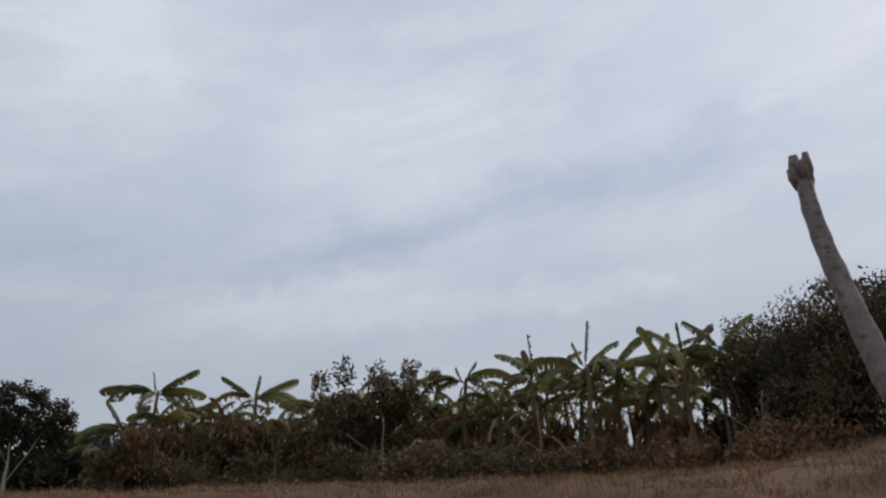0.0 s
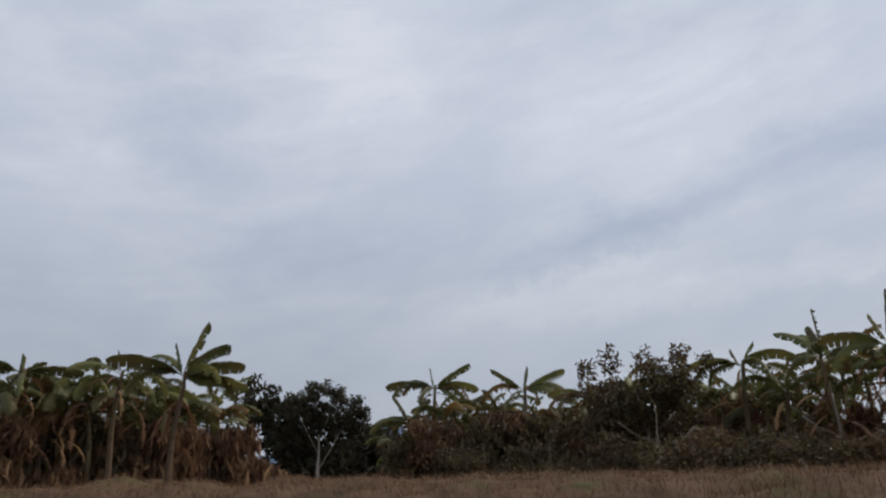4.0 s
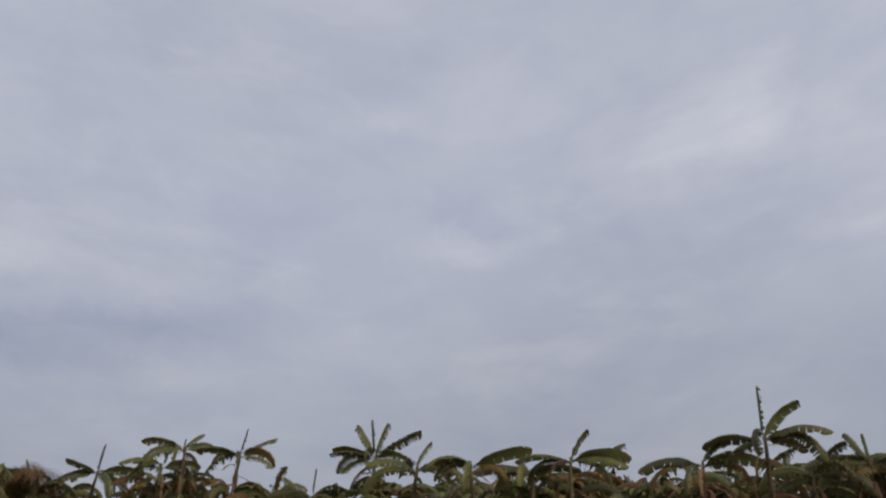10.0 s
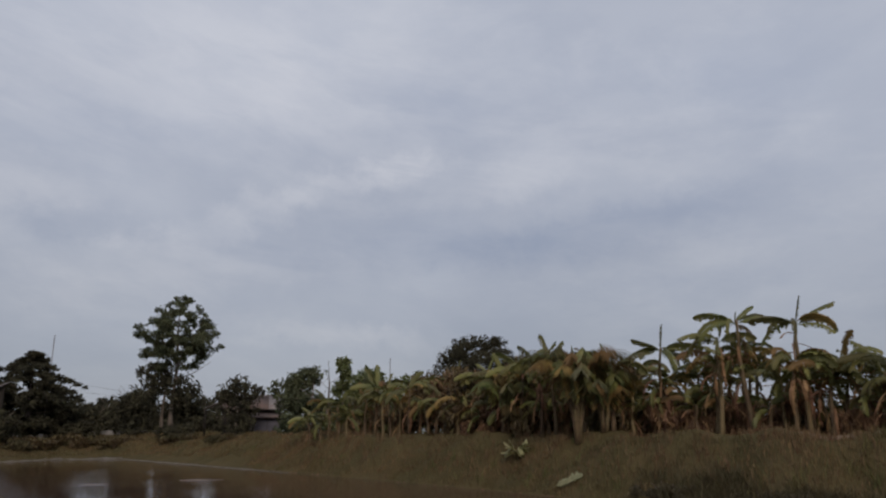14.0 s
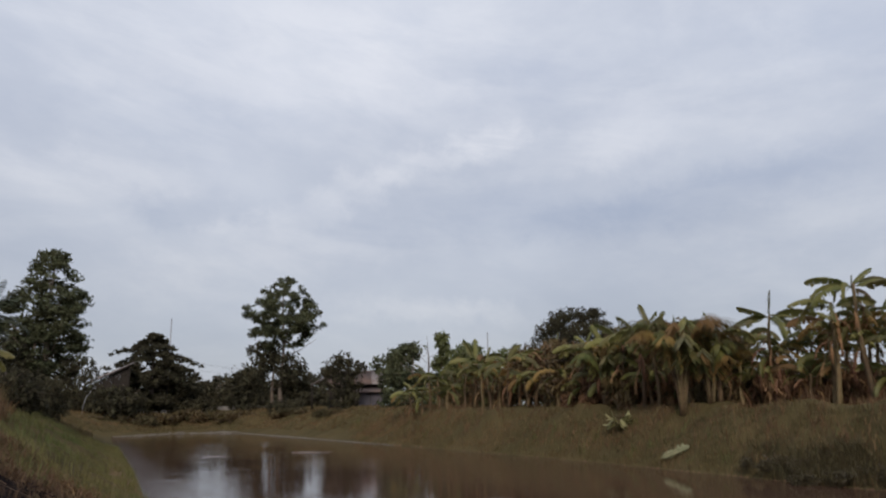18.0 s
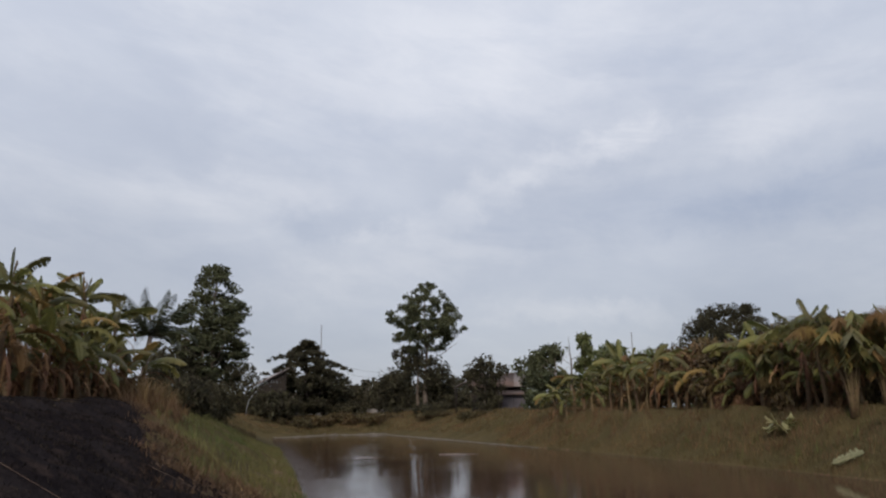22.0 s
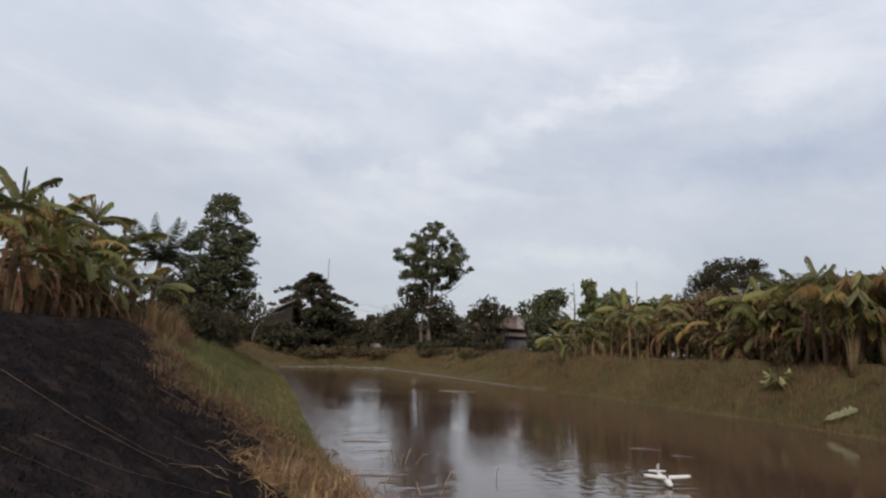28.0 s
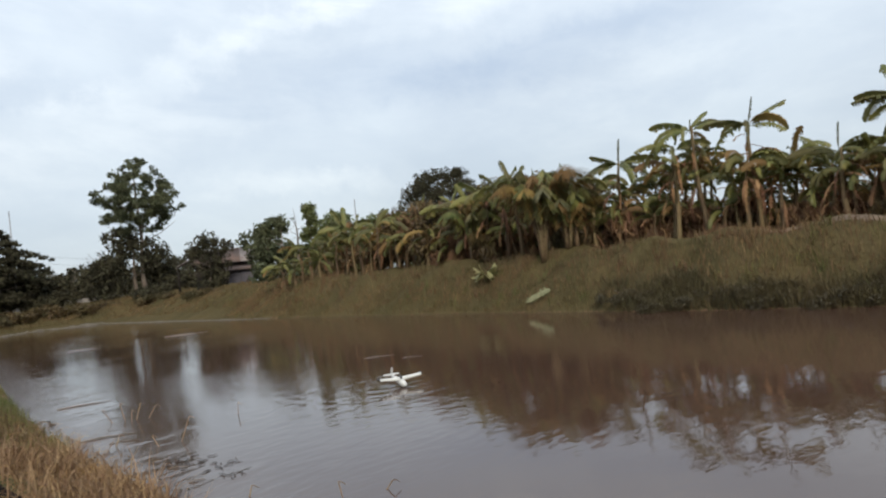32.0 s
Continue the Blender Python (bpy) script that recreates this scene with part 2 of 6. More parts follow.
M_PALM = leafy("palm_leaf", (0.030, 0.038, 0.020), (0.050, 0.056, 0.027), per_object=0.3)
M_BARK = material("bark", (0.125, 0.098, 0.076), (0.19, 0.155, 0.125), scale=3, fine=18, bump=0.7, per_object=0.2, third=(0.09, 0.07, 0.055))
M_GREYBARK = material("grey_palm_bark", (0.165, 0.130, 0.112), (0.235, 0.190, 0.165), scale=4, fine=22, bump=0.8, third=(0.11, 0.085, 0.072))
M_PALE = material("pale_bark", (0.27, 0.24, 0.20), (0.38, 0.34, 0.29), scale=3, fine=18, bump=0.5)
M_GRASS = leafy("green_grass", (0.105, 0.090, 0.039), (0.168, 0.108, 0.052), island=True, per_object=0.22, scale=0.35, rough=0.7)
M_LUSH = leafy("lush_grass", (0.090, 0.108, 0.034), (0.150, 0.128, 0.048), island=True, per_object=0.3, scale=0.35, rough=0.7)
M_FIELD = leafy("field_grass", (0.175, 0.100, 0.056), (0.235, 0.138, 0.078), island=True, per_object=0.25, through=0.12, scale=0.3, rough=0.85)
M_SEDGE = leafy("dark_sedge", (0.068, 0.060, 0.029), (0.100, 0.076, 0.037), island=True, per_object=0.3, scale=0.4, rough=0.75)
M_DRY = leafy("dry_grass", (0.155, 0.088, 0.046), (0.255, 0.150, 0.080), island=True, per_object=0.4, through=0.15, scale=0.5, rough=0.85)
M_STRAWGRASS = leafy("straw_grass", (0.20, 0.122, 0.070), (0.31, 0.205, 0.12), island=True, per_object=0.4, through=0.15, scale=0.5, rough=0.85)
M_SCORCH = leafy("scorched_blade", (0.030, 0.020, 0.015), (0.085, 0.050, 0.030), island=True, per_object=0.5, through=0.1, scale=0.5, rough=0.9)
M_WITHER = leafy("withered_leaf", (0.155, 0.086, 0.047), (0.23, 0.130, 0.070), island=True, per_object=0.35, through=0.15, scale=0.5, rough=0.85)
M_RUST = leafy("rusty_grass", (0.125, 0.074, 0.040), (0.175, 0.104, 0.054), island=True, per_object=0.3, through=0.12, scale=0.4, rough=0.85)
M_UMBER = leafy("umber_grass", (0.085, 0.050, 0.030), (0.145, 0.085, 0.046), island=True, per_object=0.3, through=0.12, scale=0.4, rough=0.85)
M_STALK = material("dull_stalk", (0.085, 0.056, 0.042), (0.135, 0.092, 0.066), scale=6, fine=60, bump=0.2, per_object=0.3)
M_STRAW = material("straw", (0.145, 0.098, 0.062), (0.21, 0.145, 0.09), scale=6, fine=60, bump=0.2, per_object=0.3)
M_TIN = material("tin_roof", (0.085, 0.064, 0.058), (0.125, 0.082, 0.068), rough=0.75, scale=1.5, fine=20, spec=0.3)
# old wood, with the shade under roofs put into its near-black colour
M_OLD = material("shade_dark_old_wood", (0.016, 0.012, 0.010), (0.030, 0.023, 0.018), scale=3, fine=25, bump=0.5)
M_SHEET = material("pale_tin", (0.17, 0.145, 0.14), (0.24, 0.20, 0.185), rough=0.6, scale=1.0, fine=14, spec=0.4, third=(0.15, 0.10, 0.085))
M_WALL = material("grey_wall", (0.075, 0.070, 0.085), (0.11, 0.10, 0.118), scale=1.0, fine=14)
M_WOOD = material("weathered_wood", (0.14, 0.11, 0.085), (0.20, 0.16, 0.125), scale=3, fine=25, bump=0.5)
M_LIME = material("limewash", (0.17, 0.155, 0.15), (0.25, 0.23, 0.215), scale=1.5, fine=15)
M_FOAM = material("white_foam", (0.62, 0.62, 0.61), (0.54, 0.54, 0.53), rough=0.5, scale=8, fine=60, bump=0.05)
M_BLACK = material("black_plastic", (0.03, 0.03, 0.03), (0.05, 0.05, 0.05), rough=0.4, bump=0.0)
M_TARO = leafy("taro_leaf", (0.21, 0.20, 0.085), (0.33, 0.30, 0.15), per_object=0.25, rough=0.35)
# the haze of distance is put into the hill's blue colour
M_HAZE_HILL = material("far_hill", (0.20, 0.27, 0.40), (0.23, 0.30, 0.43), scale=0.004, fine=0.02, bump=0.0)
M_METAL = material("galvanised", (0.25, 0.25, 0.26), (0.32, 0.32, 0.33), rough=0.5, metal=0.6)


def water_material():
    m = bpy.data.materials.new("pond_water")
    m.use_nodes = True
    n, l = m.node_tree.nodes, m.node_tree.links
    p = n["Principled BSDF"]
    p.inputs["Base Color"].default_value = (0.066, 0.038, 0.027, 1)
    p.inputs["Roughness"].default_value, p.inputs["IOR"].default_value = 0.035, 1.45
    tc = n.new("ShaderNodeTexCoord")
    mp = n.new("ShaderNodeMapping"); mp.inputs["Rotation"].default_value = (0, 0, radians(35)); mp.inputs["Scale"].default_value = (1, 2.2, 1)
    l.new(tc.outputs["Object"], mp.inputs[0])
    a = n.new("ShaderNodeTexNoise"); a.inputs["Scale"].default_value = 2.2; a.inputs["Detail"].default_value = 5
    b = n.new("ShaderNodeTexNoise"); b.inputs["Scale"].default_value = 0.12; b.inputs["Detail"].default_value = 2
    l.new(mp.outputs[0], a.inputs["Vector"]); l.new(tc.outputs["Object"], b.inputs["Vector"])
    r = n.new("ShaderNodeMapRange"); r.inputs["From Min"].default_value, r.inputs["From Max"].default_value = 0.42, 0.62
    r.inputs["To Min"].default_value, r.inputs["To Max"].default_value = 0.3, 1.0
    l.new(b.outputs["Fac"], r.inputs["Value"])
    h = n.new("ShaderNodeMath"); h.operation = "MULTIPLY"
    l.new(a.outputs["Fac"], h.inputs[0]); l.new(r.outputs[0], h.inputs[1])
    # rings spreading from the aeroplane that has just come down
    sh = n.new("ShaderNodeMapping"); sh.vector_type = "POINT"; sh.inputs["Location"].default_value = (11.5, 9.6, 0)
    l.new(tc.outputs["Object"], sh.inputs[0])
    wv_ = n.new("ShaderNodeTexWave"); wv_.wave_type, wv_.rings_direction = "RINGS", "Z"
    wv_.inputs["Scale"].default_value, wv_.inputs["Distortion"].default_value, wv_.inputs["Detail"].default_value = 0.6, 14.0, 3.0
    l.new(sh.outputs[0], wv_.inputs["Vector"])
    ln = n.new("ShaderNodeVectorMath"); ln.operation = "LENGTH"
    l.new(sh.outputs[0], ln.inputs[0])
    fade = n.new("ShaderNodeMapRange"); fade.inputs["From Min"].default_value, fade.inputs["From Max"].default_value = 0.6, 5.5
    fade.inputs["To Min"].default_value, fade.inputs["To Max"].default_value = 0.16, 0.0
    l.new(ln.outputs["Value"], fade.inputs["Value"])
    wr = n.new("ShaderNodeMath"); wr.operation = "MULTIPLY_ADD"
    l.new(wv_.outputs["Fac"], wr.inputs[0]); l.new(fade.outputs[0], wr.inputs[1]); l.new(h.outputs[0], wr.inputs[2])
    h = wr
    # a strip along the near bank that the wind scuffs
    off = n.new("ShaderNodeVectorMath"); off.operation = "DOT_PRODUCT"; off.inputs[1].default_value = (-0.940, 0.342, 0)
    l.new(tc.outputs["Object"], off.inputs[0])
    edge = n.new("ShaderNodeTexNoise"); edge.inputs["Scale"].default_value = 0.5; edge.inputs["Detail"].default_value = 5
    l.new(mp.outputs[0], edge.inputs["Vector"])
    wob = n.new("ShaderNodeMath"); wob.operation = "MULTIPLY_ADD"; wob.inputs[1].default_value = -3.2
    l.new(edge.outputs["Fac"], wob.inputs[0]); l.new(off.outputs["Value"], wob.inputs[2])
    band = n.new("ShaderNodeMapRange"); band.inputs["From Min"].default_value, band.inputs["From Max"].default_value = 0.5, 0.95
    band.inputs["To Min"].default_value, band.inputs["To Max"].default_value = 0.16, 0.03
    l.new(wob.outputs[0], band.inputs["Value"]); l.new(band.outputs[0], p.inputs["Roughness"])
    lap = n.new("ShaderNodeMapRange"); lap.interpolation_type = "SMOOTHSTEP"
    lap.inputs["From Min"].default_value, lap.inputs["From Max"].default_value = 1.5, 0.3
    lap.inputs["To Min"].default_value, lap.inputs["To Max"].default_value = 0.0, 1.8
    l.new(wob.outputs[0], lap.inputs["Value"])
    wl2 = n.new("ShaderNodeTexNoise"); wl2.inputs["Scale"].default_value = 1.1; wl2.inputs["Detail"].default_value = 3
    l.new(mp.outputs[0], wl2.inputs["Vector"])
    lapped = n.new("ShaderNodeMath"); lapped.operation = "MULTIPLY_ADD"
    l.new(wl2.outputs["Fac"], lapped.inputs[0]); l.new(lap.outputs[0], lapped.inputs[1]); l.new(h.outputs[0], lapped.inputs[2])
    h = lapped
    bp = n.new("ShaderNodeBump"); bp.inputs["Strength"].default_value = 0.23; bp.inputs["Distance"].default_value = 0.05
    l.new(h.outputs[0], bp.inputs["Height"]); l.new(bp.outputs[0], p.inputs["Normal"])
    return m


M_WATER = water_material()

# ---- lie of the land ----
# the pond's shore: x, y, height of the bank behind it, width of the slope
SHORE = [(-39.5, -70.0, 2.3, 8.0), (-31.0, -34.5, 2.15, 3.2), (-26.4, -17.5, 2.2, 3.0), (-22.6, -7.1, 2.2, 2.9), (-21.2, -1.6, 2.2, 2.9),
         (-19.5, 4.0, 2.3, 3.4), (-14.5, 7.0, 2.3, 5.5), (-8.5, 5.5, 2.28, 8.0), (-3.4, 2.0, 2.27, 9.5), (-2.7, -1.0, 2.45, 9.0), (-3.4, -4.5, 2.7, 7.4), (-4.9, -8.0, 2.52, 6.0),
         (-5.7, -11.3, 2.56, 5.6), (-7.9, -17.9, 2.62, 5.2), (-11.4, -27.5, 2.58, 5.0), (-17.9, -45.4, 2.1, 5.0), (-27.0, -71.0, 2.2, 7.0), (-35.0, -74.5, 2.2, 12.0)]


def land(x, y):
    """Ground height at arrays x, y; also the signed distance from the shore (positive on land)."""
    x, y = np.asarray(x, float), np.asarray(y, float)
    best = np.full(x.shape, 1e9); bank = np.zeros(x.shape); wide = np.ones(x.shape); inside = np.zeros(x.shape, bool)
    n = len(SHORE)
    for i in range(n):
        ax, ay, ab, aw = SHORE[i]; bx, by, bb, bw = SHORE[(i + 1) % n]
        ex, ey = bx - ax, by - ay
        k = np.clip(((x - ax) * ex + (y - ay) * ey) / (ex * ex + ey * ey), 0, 1)
        d = np.hypot(x - ax - k * ex, y - ay - k * ey)
        near = d < best
        best = np.where(near, d, best); bank = np.where(near, ab + k * (bb - ab), bank); wide = np.where(near, aw + k * (bw - aw), wide)
        cross = ((ay > y) != (by > y)) & (x < (bx - ax) * (y - ay) / (by - ay + 1e-12) + ax)
        inside ^= cross
    wob = 0.25 * np.sin(x * 0.9 + 1.3 * np.sin(y * 0.5)) + 0.18 * np.sin(y * 1.7 + x * 0.6)
    d = np.where(inside, -best, best) + wob * np.clip(best / 2, 0.3, 1) * 0.5
    s = np.clip(d / wide, 0, 1)
    up = bank * (0.4 * s + 0.6 * s * s * (3 - 2 * s))
    back = np.clip((d - wide * 1.3) / 14, 0, 1)
    up = up - back * back * (3 - 2 * back) * np.maximum(bank - 2.1, 0) * 0.6
    # a low mound beside the dead palm
    up = up + 1.0 * np.exp(-((x - 9.6) ** 2 + (y - 10.4) ** 2) / 11.0)
    rough = 0.035 * (np.sin(x * 3.1 + y * 1.7) + np.sin(y * 4.3 - x * 2.2) + 0.7 * np.sin(x * 7.7 + 2 * np.sin(y * 5.1)))
    # hummocks away from the trodden bank
    rough = rough + 0.075 * (np.sin(x * 1.1 + y * 0.7) + np.sin(y * 1.9 - x * 0.5) + np.sin(x * 2.6 + 1.5 * np.sin(y * 1.3))) * np.clip((np.hypot(x, y) - 14) / 5, 0, 1) * np.clip(d / 2, 0, 1)
    z = np.where(d > 0, up + rough * np.clip(d, 0, 1), np.maximum(d * 0.45, -1.2))
    return z, d


def burnt_end(s):
    """How far along the near bank the fire went, by the distance from the shore."""
    return np.interp(s, [1.3, 1.7, 2.4, 3.1, 3.55, 4.2, 5.0, 6.5], [6.0, 5.7, 4.9, 4.6, 6.8, 11.2, 14.2, 15.5])


def ground(x, y):
    return float(land([x], [y])[0][0])


def spot(az, dist):
    return -math.sin(radians(az)) * dist, math.cos(radians(az)) * dist


def mesh(name, verts, faces, mats, index=None, smooth=True):
    me = bpy.data.meshes.new(name)
    me.from_pydata(np.asarray(verts, float).tolist(), [], faces if isinstance(faces, list) else faces.tolist())
    for m in (mats if isinstance(mats, (list, tuple)) else [mats]):
        me.materials.append(m)
    if index is not None:
        me.polygons.foreach_set("material_index", np.asarray(index, np.int32))
    if smooth:
        me.polygons.foreach_set("use_smooth", np.ones(len(me.polygons), bool))
    me.update()
    return me


def part(name, data, parent, m=None, label=""):
    """One mesh object under a thing or a part."""
    ob = new(name, data)
    ob.parent = parent
    if m is not None:
        ob.matrix_basis = m
    if label:
        ob["label"] = label
    return ob


def thing(name, x, y, z, label, category, group="", turn=0.0, kind=""):
    ob = new(name)
    ob.empty_display_size = 0.2
    ob.matrix_basis = pose(x, y, z, 0, 0, turn)
    return tagged(ob, label, category, group, kind)


def tube(points, radii, sides=7):
    """Vertices and faces of a tapering tube along points, closed at its ends."""
    pts = [Vector(p) for p in points]
    verts, faces = [], []
    for i, p in enumerate(pts):
        t = (pts[min(i + 1, len(pts) - 1)] - pts[max(i - 1, 0)]).normalized()
        u = t.cross(Vector((0.3, 1, 0.1))).normalized()
        v = t.cross(u)
        for k in range(sides):
            a = 2 * math.pi * k / sides
            verts.append(tuple(p + (u * math.cos(a) + v * math.sin(a)) * radii[i]))
    for i in range(len(pts) - 1):
        for k in range(sides):
            a, b = i * sides + k, i * sides + (k + 1) % sides
            faces.append((a, b, b + sides, a + sides))
    faces.append(tuple(range(sides))[::-1])
    faces.append(tuple(range((len(pts) - 1) * sides, len(pts) * sides)))
    return verts, faces


def merge(*bits):
    verts, faces = [], []
    for v, f in bits:
        o = len(verts)
        verts += list(v)
        faces += [tuple(i + o for i in q) for q in f]
    return verts, faces


def box(x0, y0, z0, x1, y1, z1):
    v = [(x, y, z) for z in (z0, z1) for y in (y0, y1) for x in (x0, x1)]
    return v, [(0, 2, 3, 1), (4, 5, 7, 6), (0, 1, 5, 4), (2, 6, 7, 3), (0, 4, 6, 2), (1, 3, 7, 5)]


# ---- ground and water ----
def ground_material():
    m = material("bank_earth", (0.105, 0.064, 0.040), (0.15, 0.092, 0.055), rough=0.95, scale=0.35, fine=5, bump=0.9, spec=0.1, third=(0.095, 0.085, 0.036), dist=0.05)
    return m


rings = np.concatenate([np.linspace(0.3, 9, 75), np.linspace(9.1, 22, 130), np.linspace(22.2, 42, 100), np.linspace(42.5, 104, 124), 104 * np.geomspace(1.01, 28, 40)])
STEPS = 900
ang = np.arange(STEPS) * 2 * math.pi / STEPS
gx, gy = np.outer(rings, np.cos(ang)), np.outer(rings, np.sin(ang))
gz_, gd = land(gx, gy)
verts = np.c_[gx.ravel(), gy.ravel(), gz_.ravel()]
verts = np.vstack([verts, [[0, 0, ground(0, 0)]]])
i, k = np.meshgrid(np.arange(len(rings) - 1), np.arange(STEPS), indexing="ij")
k2 = (k + 1) % STEPS
quads = np.stack([i * STEPS + k, (i + 1) * STEPS + k, (i + 1) * STEPS + k2, i * STEPS + k2], -1).reshape(-1, 4).tolist()
quads += [(len(verts) - 1, a, (a + 1) % STEPS) for a in range(STEPS)]
M_EARTH = ground_material()
M_BURNT = material("burnt_earth", (0.012, 0.010, 0.011), (0.020, 0.017, 0.018), rough=1.0, scale=1.2, fine=9, bump=1.0, spec=0.0, third=(0.032, 0.024, 0.022), dist=0.06)
ring_i, ring_k = i.ravel(), k.ravel()
qx, qy, qd = gx[ring_i, ring_k], gy[ring_i, ring_k], gd[ring_i, ring_k]
# the slope that was burnt black: beside the camera, from the foot of the bank to its crest
along = -(qx + 4.9) * 0.364 - (qy + 8.0) * 0.931
edge = 1.45 + 0.25 * np.sin(along * 1.9) + 0.2 * np.sin(along * 4.7 + 1)
speck = np.random.default_rng(8).normal(size=qd.shape)
burnt = (qd > edge + 0.10 * speck) & (along > -9 + 0.7 * np.sin(qd * 1.7) + 0.4 * np.sin(qd * 4.3 + 1) + 0.25 * speck) & (along < burnt_end(qd) + 0.45 * speck + 0.45 * np.sin(qd * 3 + along) + 0.3 * np.sin(qx * 5.3 - qy * 3.1)) & (qd < 9.5) & (np.hypot(qx, qy) < 23)
# banks under grass
turf = ((qd > 0.02) & (qd < 2.9) & (qx < -16)) | ((qd > 0.8) & (qd < 6.5) & (along > 5.0) & ~burnt & (qx < -2)) | ((qy < -50) & (qd < 16))
track = (qx < -16) & (qd > 2.9) & (qd < 4.4 + 0.4 * np.sin(qy)) & (qy < 2) & (qy > -40)
index = np.concatenate([np.where(burnt, 1, np.where(turf, 2, np.where(track, 3, 0))), np.zeros(STEPS, int)])
M_TRACK = material("trodden_earth", (0.14, 0.10, 0.072), (0.20, 0.145, 0.105), rough=0.95, scale=0.8, fine=9, bump=0.7, spec=0.1)
M_MUD = material("pale_mud", (0.085, 0.070, 0.054), (0.125, 0.104, 0.084), rough=0.7, scale=0.6, fine=8, bump=0.5, spec=0.3)
M_TURF = material("grassy_earth", (0.066, 0.054, 0.025), (0.092, 0.070, 0.034), rough=0.95, scale=0.5, fine=9, bump=0.9, spec=0.05, third=(0.075, 0.058, 0.030), dist=0.05)
tagged(new("ground", mesh("ground", verts, quads, [M_EARTH, M_BURNT, M_TURF, M_TRACK], index)), "earth banks with dry grass and a burnt slope round a pond", "ground", kind="structure")
wv = [(p[0], p[1]) for p in SHORE]
cxy = np.mean(wv, axis=0)
wv = [tuple(cxy + (np.array(p) - cxy) * (1 + 2.5 / np.hypot(*(np.array(p) - cxy)))) for p in wv]
tagged(new("water", mesh("water", [(x, y, 0.0) for x, y in wv], [tuple(range(len(wv)))[::-1]], M_WATER, smooth=False)), "murky brown pond water with light ripples", "water", kind="structure")

# a pale margin of bare mud along the pond's end
mv, mf = [], []
cols = np.arange(139.0, 161.0, 0.12)
for a_ in cols:
    dd = np.arange(40, 100, 0.05)
    lx, ly = -np.sin(np.radians(a_)) * dd, np.cos(np.radians(a_)) * dd
    lz, ls = land(lx, ly)
    first = len(dd) - np.argmax((lz < -0.02)[::-1])
    for u in range(4):
        k_ = min(len(dd) - 1, first + int(u * 9 * (0.75 + 0.12 * math.sin(a_ * 1.3)) * min(1.0, max(0.12, (a_ - 139) / 11))))
        mv.append((lx[k_], ly[k_], max(lz[k_], -0.02) + (0.03 if 0 < u < 3 else -0.03)))
for q in range(len(cols) - 1):
    mf += [(q * 4 + u, q * 4 + u + 1, q * 4 + u + 5, q * 4 + u + 4) for u in range(3)]
tagged(new("shore_mud", mesh("shore_mud", mv, mf, M_MUD)), "pale bare mud along the pond's far shore", "mud", kind="structure")


# ---- banana plants ----
LEAVES = {}


def banana_leaf(rise, droop, torn, seed, dead=False, dry=False):
    """A leaf of length 1 that starts along +x: midrib, two half blades with frayed edges. rise, droop: degrees."""
    key = (rise, droop, torn, seed, dead, dry)
    if key in LEAVES:
        return LEAVES[key]
    r = random.Random(seed * 7 + int(rise) + 13 * int(droop))
    n = 20
    verts, faces, x, z = [], [], 0.0, 0.0
    line = []
    for s in range(n + 1):
        u = s / n
        a = radians(rise - droop * u ** 1.25)
        if s:
            x += math.cos(a) / n
            z += math.sin(a) / n
        w = 0.012 if u < 0.1 else 0.132 * min(1, (u - 0.08) / 0.14) * min(1, (1.03 - u) / 0.12) ** 0.6
        if dead:
            w *= r.uniform(0.25, 0.7)
        elif rise > 79 and droop < 12:
            w *= 0.5
        line.append((x, z, -math.sin(a), math.cos(a), w, 0.014 * (1.1 - u)))
    twist = radians((42, -38, 24, -52)[seed % 4]) if not dead else 0.0
    ct, st = math.cos(twist), math.sin(twist)

    def put(x, z, nx, nz, across, down, along=0.0):
        """A point of the blade: across the midrib, below it and along it, turned by the twist."""
        y_, n_ = across * ct + down * st, across * st - down * ct
        return (x + nz * along + nx * n_, y_, z - nx * along + nz * n_)

    for x, z, nx, nz, w, rib in line:       # midrib and the inner blade
        h = w * 0.3
        verts += [put(x, z, nx, nz, h, h * 0.25), put(x, z, nx, nz, 0.003, 0), put(x, z, nx, nz, 0, rib), put(x, z, nx, nz, -0.003, 0), put(x, z, nx, nz, -h, h * 0.25)]
    for s in range(n):
        a, b = s * 5, s * 5 + 5
        faces += [(a + q, b + q, b + q + 1, a + q + 1) for q in range(4)]
    for side in (1, -1):                    # the outer blade, torn into strips that sag each by itself
        s = 1
        while s < n:
            e = min(n, s + (1 if dead else r.choice((1, 1, 2)) if torn > 0.35 else r.choice((2, 3, 4))))
            sag = r.uniform(0.3, 0.7) + (torn if torn > 0.35 else 0.3 * torn) * r.uniform(0, 0.9)
            cut = 1 - 0.7 * torn * r.random() ** 1.5
            gap = 0.34 * torn + (0.1 if dead else 0)
            o = len(verts)
            for k in range(s, e + 1):
                x, z, nx, nz, w, rib = line[k]
                h = w * 0.3
                shift = (gap if k == s else -gap if k == e else 0) / n
                out = w * cut
                verts += [put(x, z, nx, nz, side * h, h * 0.25), put(x, z, nx, nz, side * (h + out) * 0.55, sag * out * 0.35, shift),
                          put(x, z, nx, nz, side * out * (1 - 0.18 * sag), sag * out, shift * 1.6)]
            for k in range(e - s):
                a = o + k * 3
                faces += [(a, a + 3, a + 4, a + 1), (a + 1, a + 4, a + 5, a + 2)]
            s = e
    LEAVES[key] = mesh("leaf", verts, faces, M_DEAD if dead else M_YELLOW if dry else M_LEAF)
    return LEAVES[key]


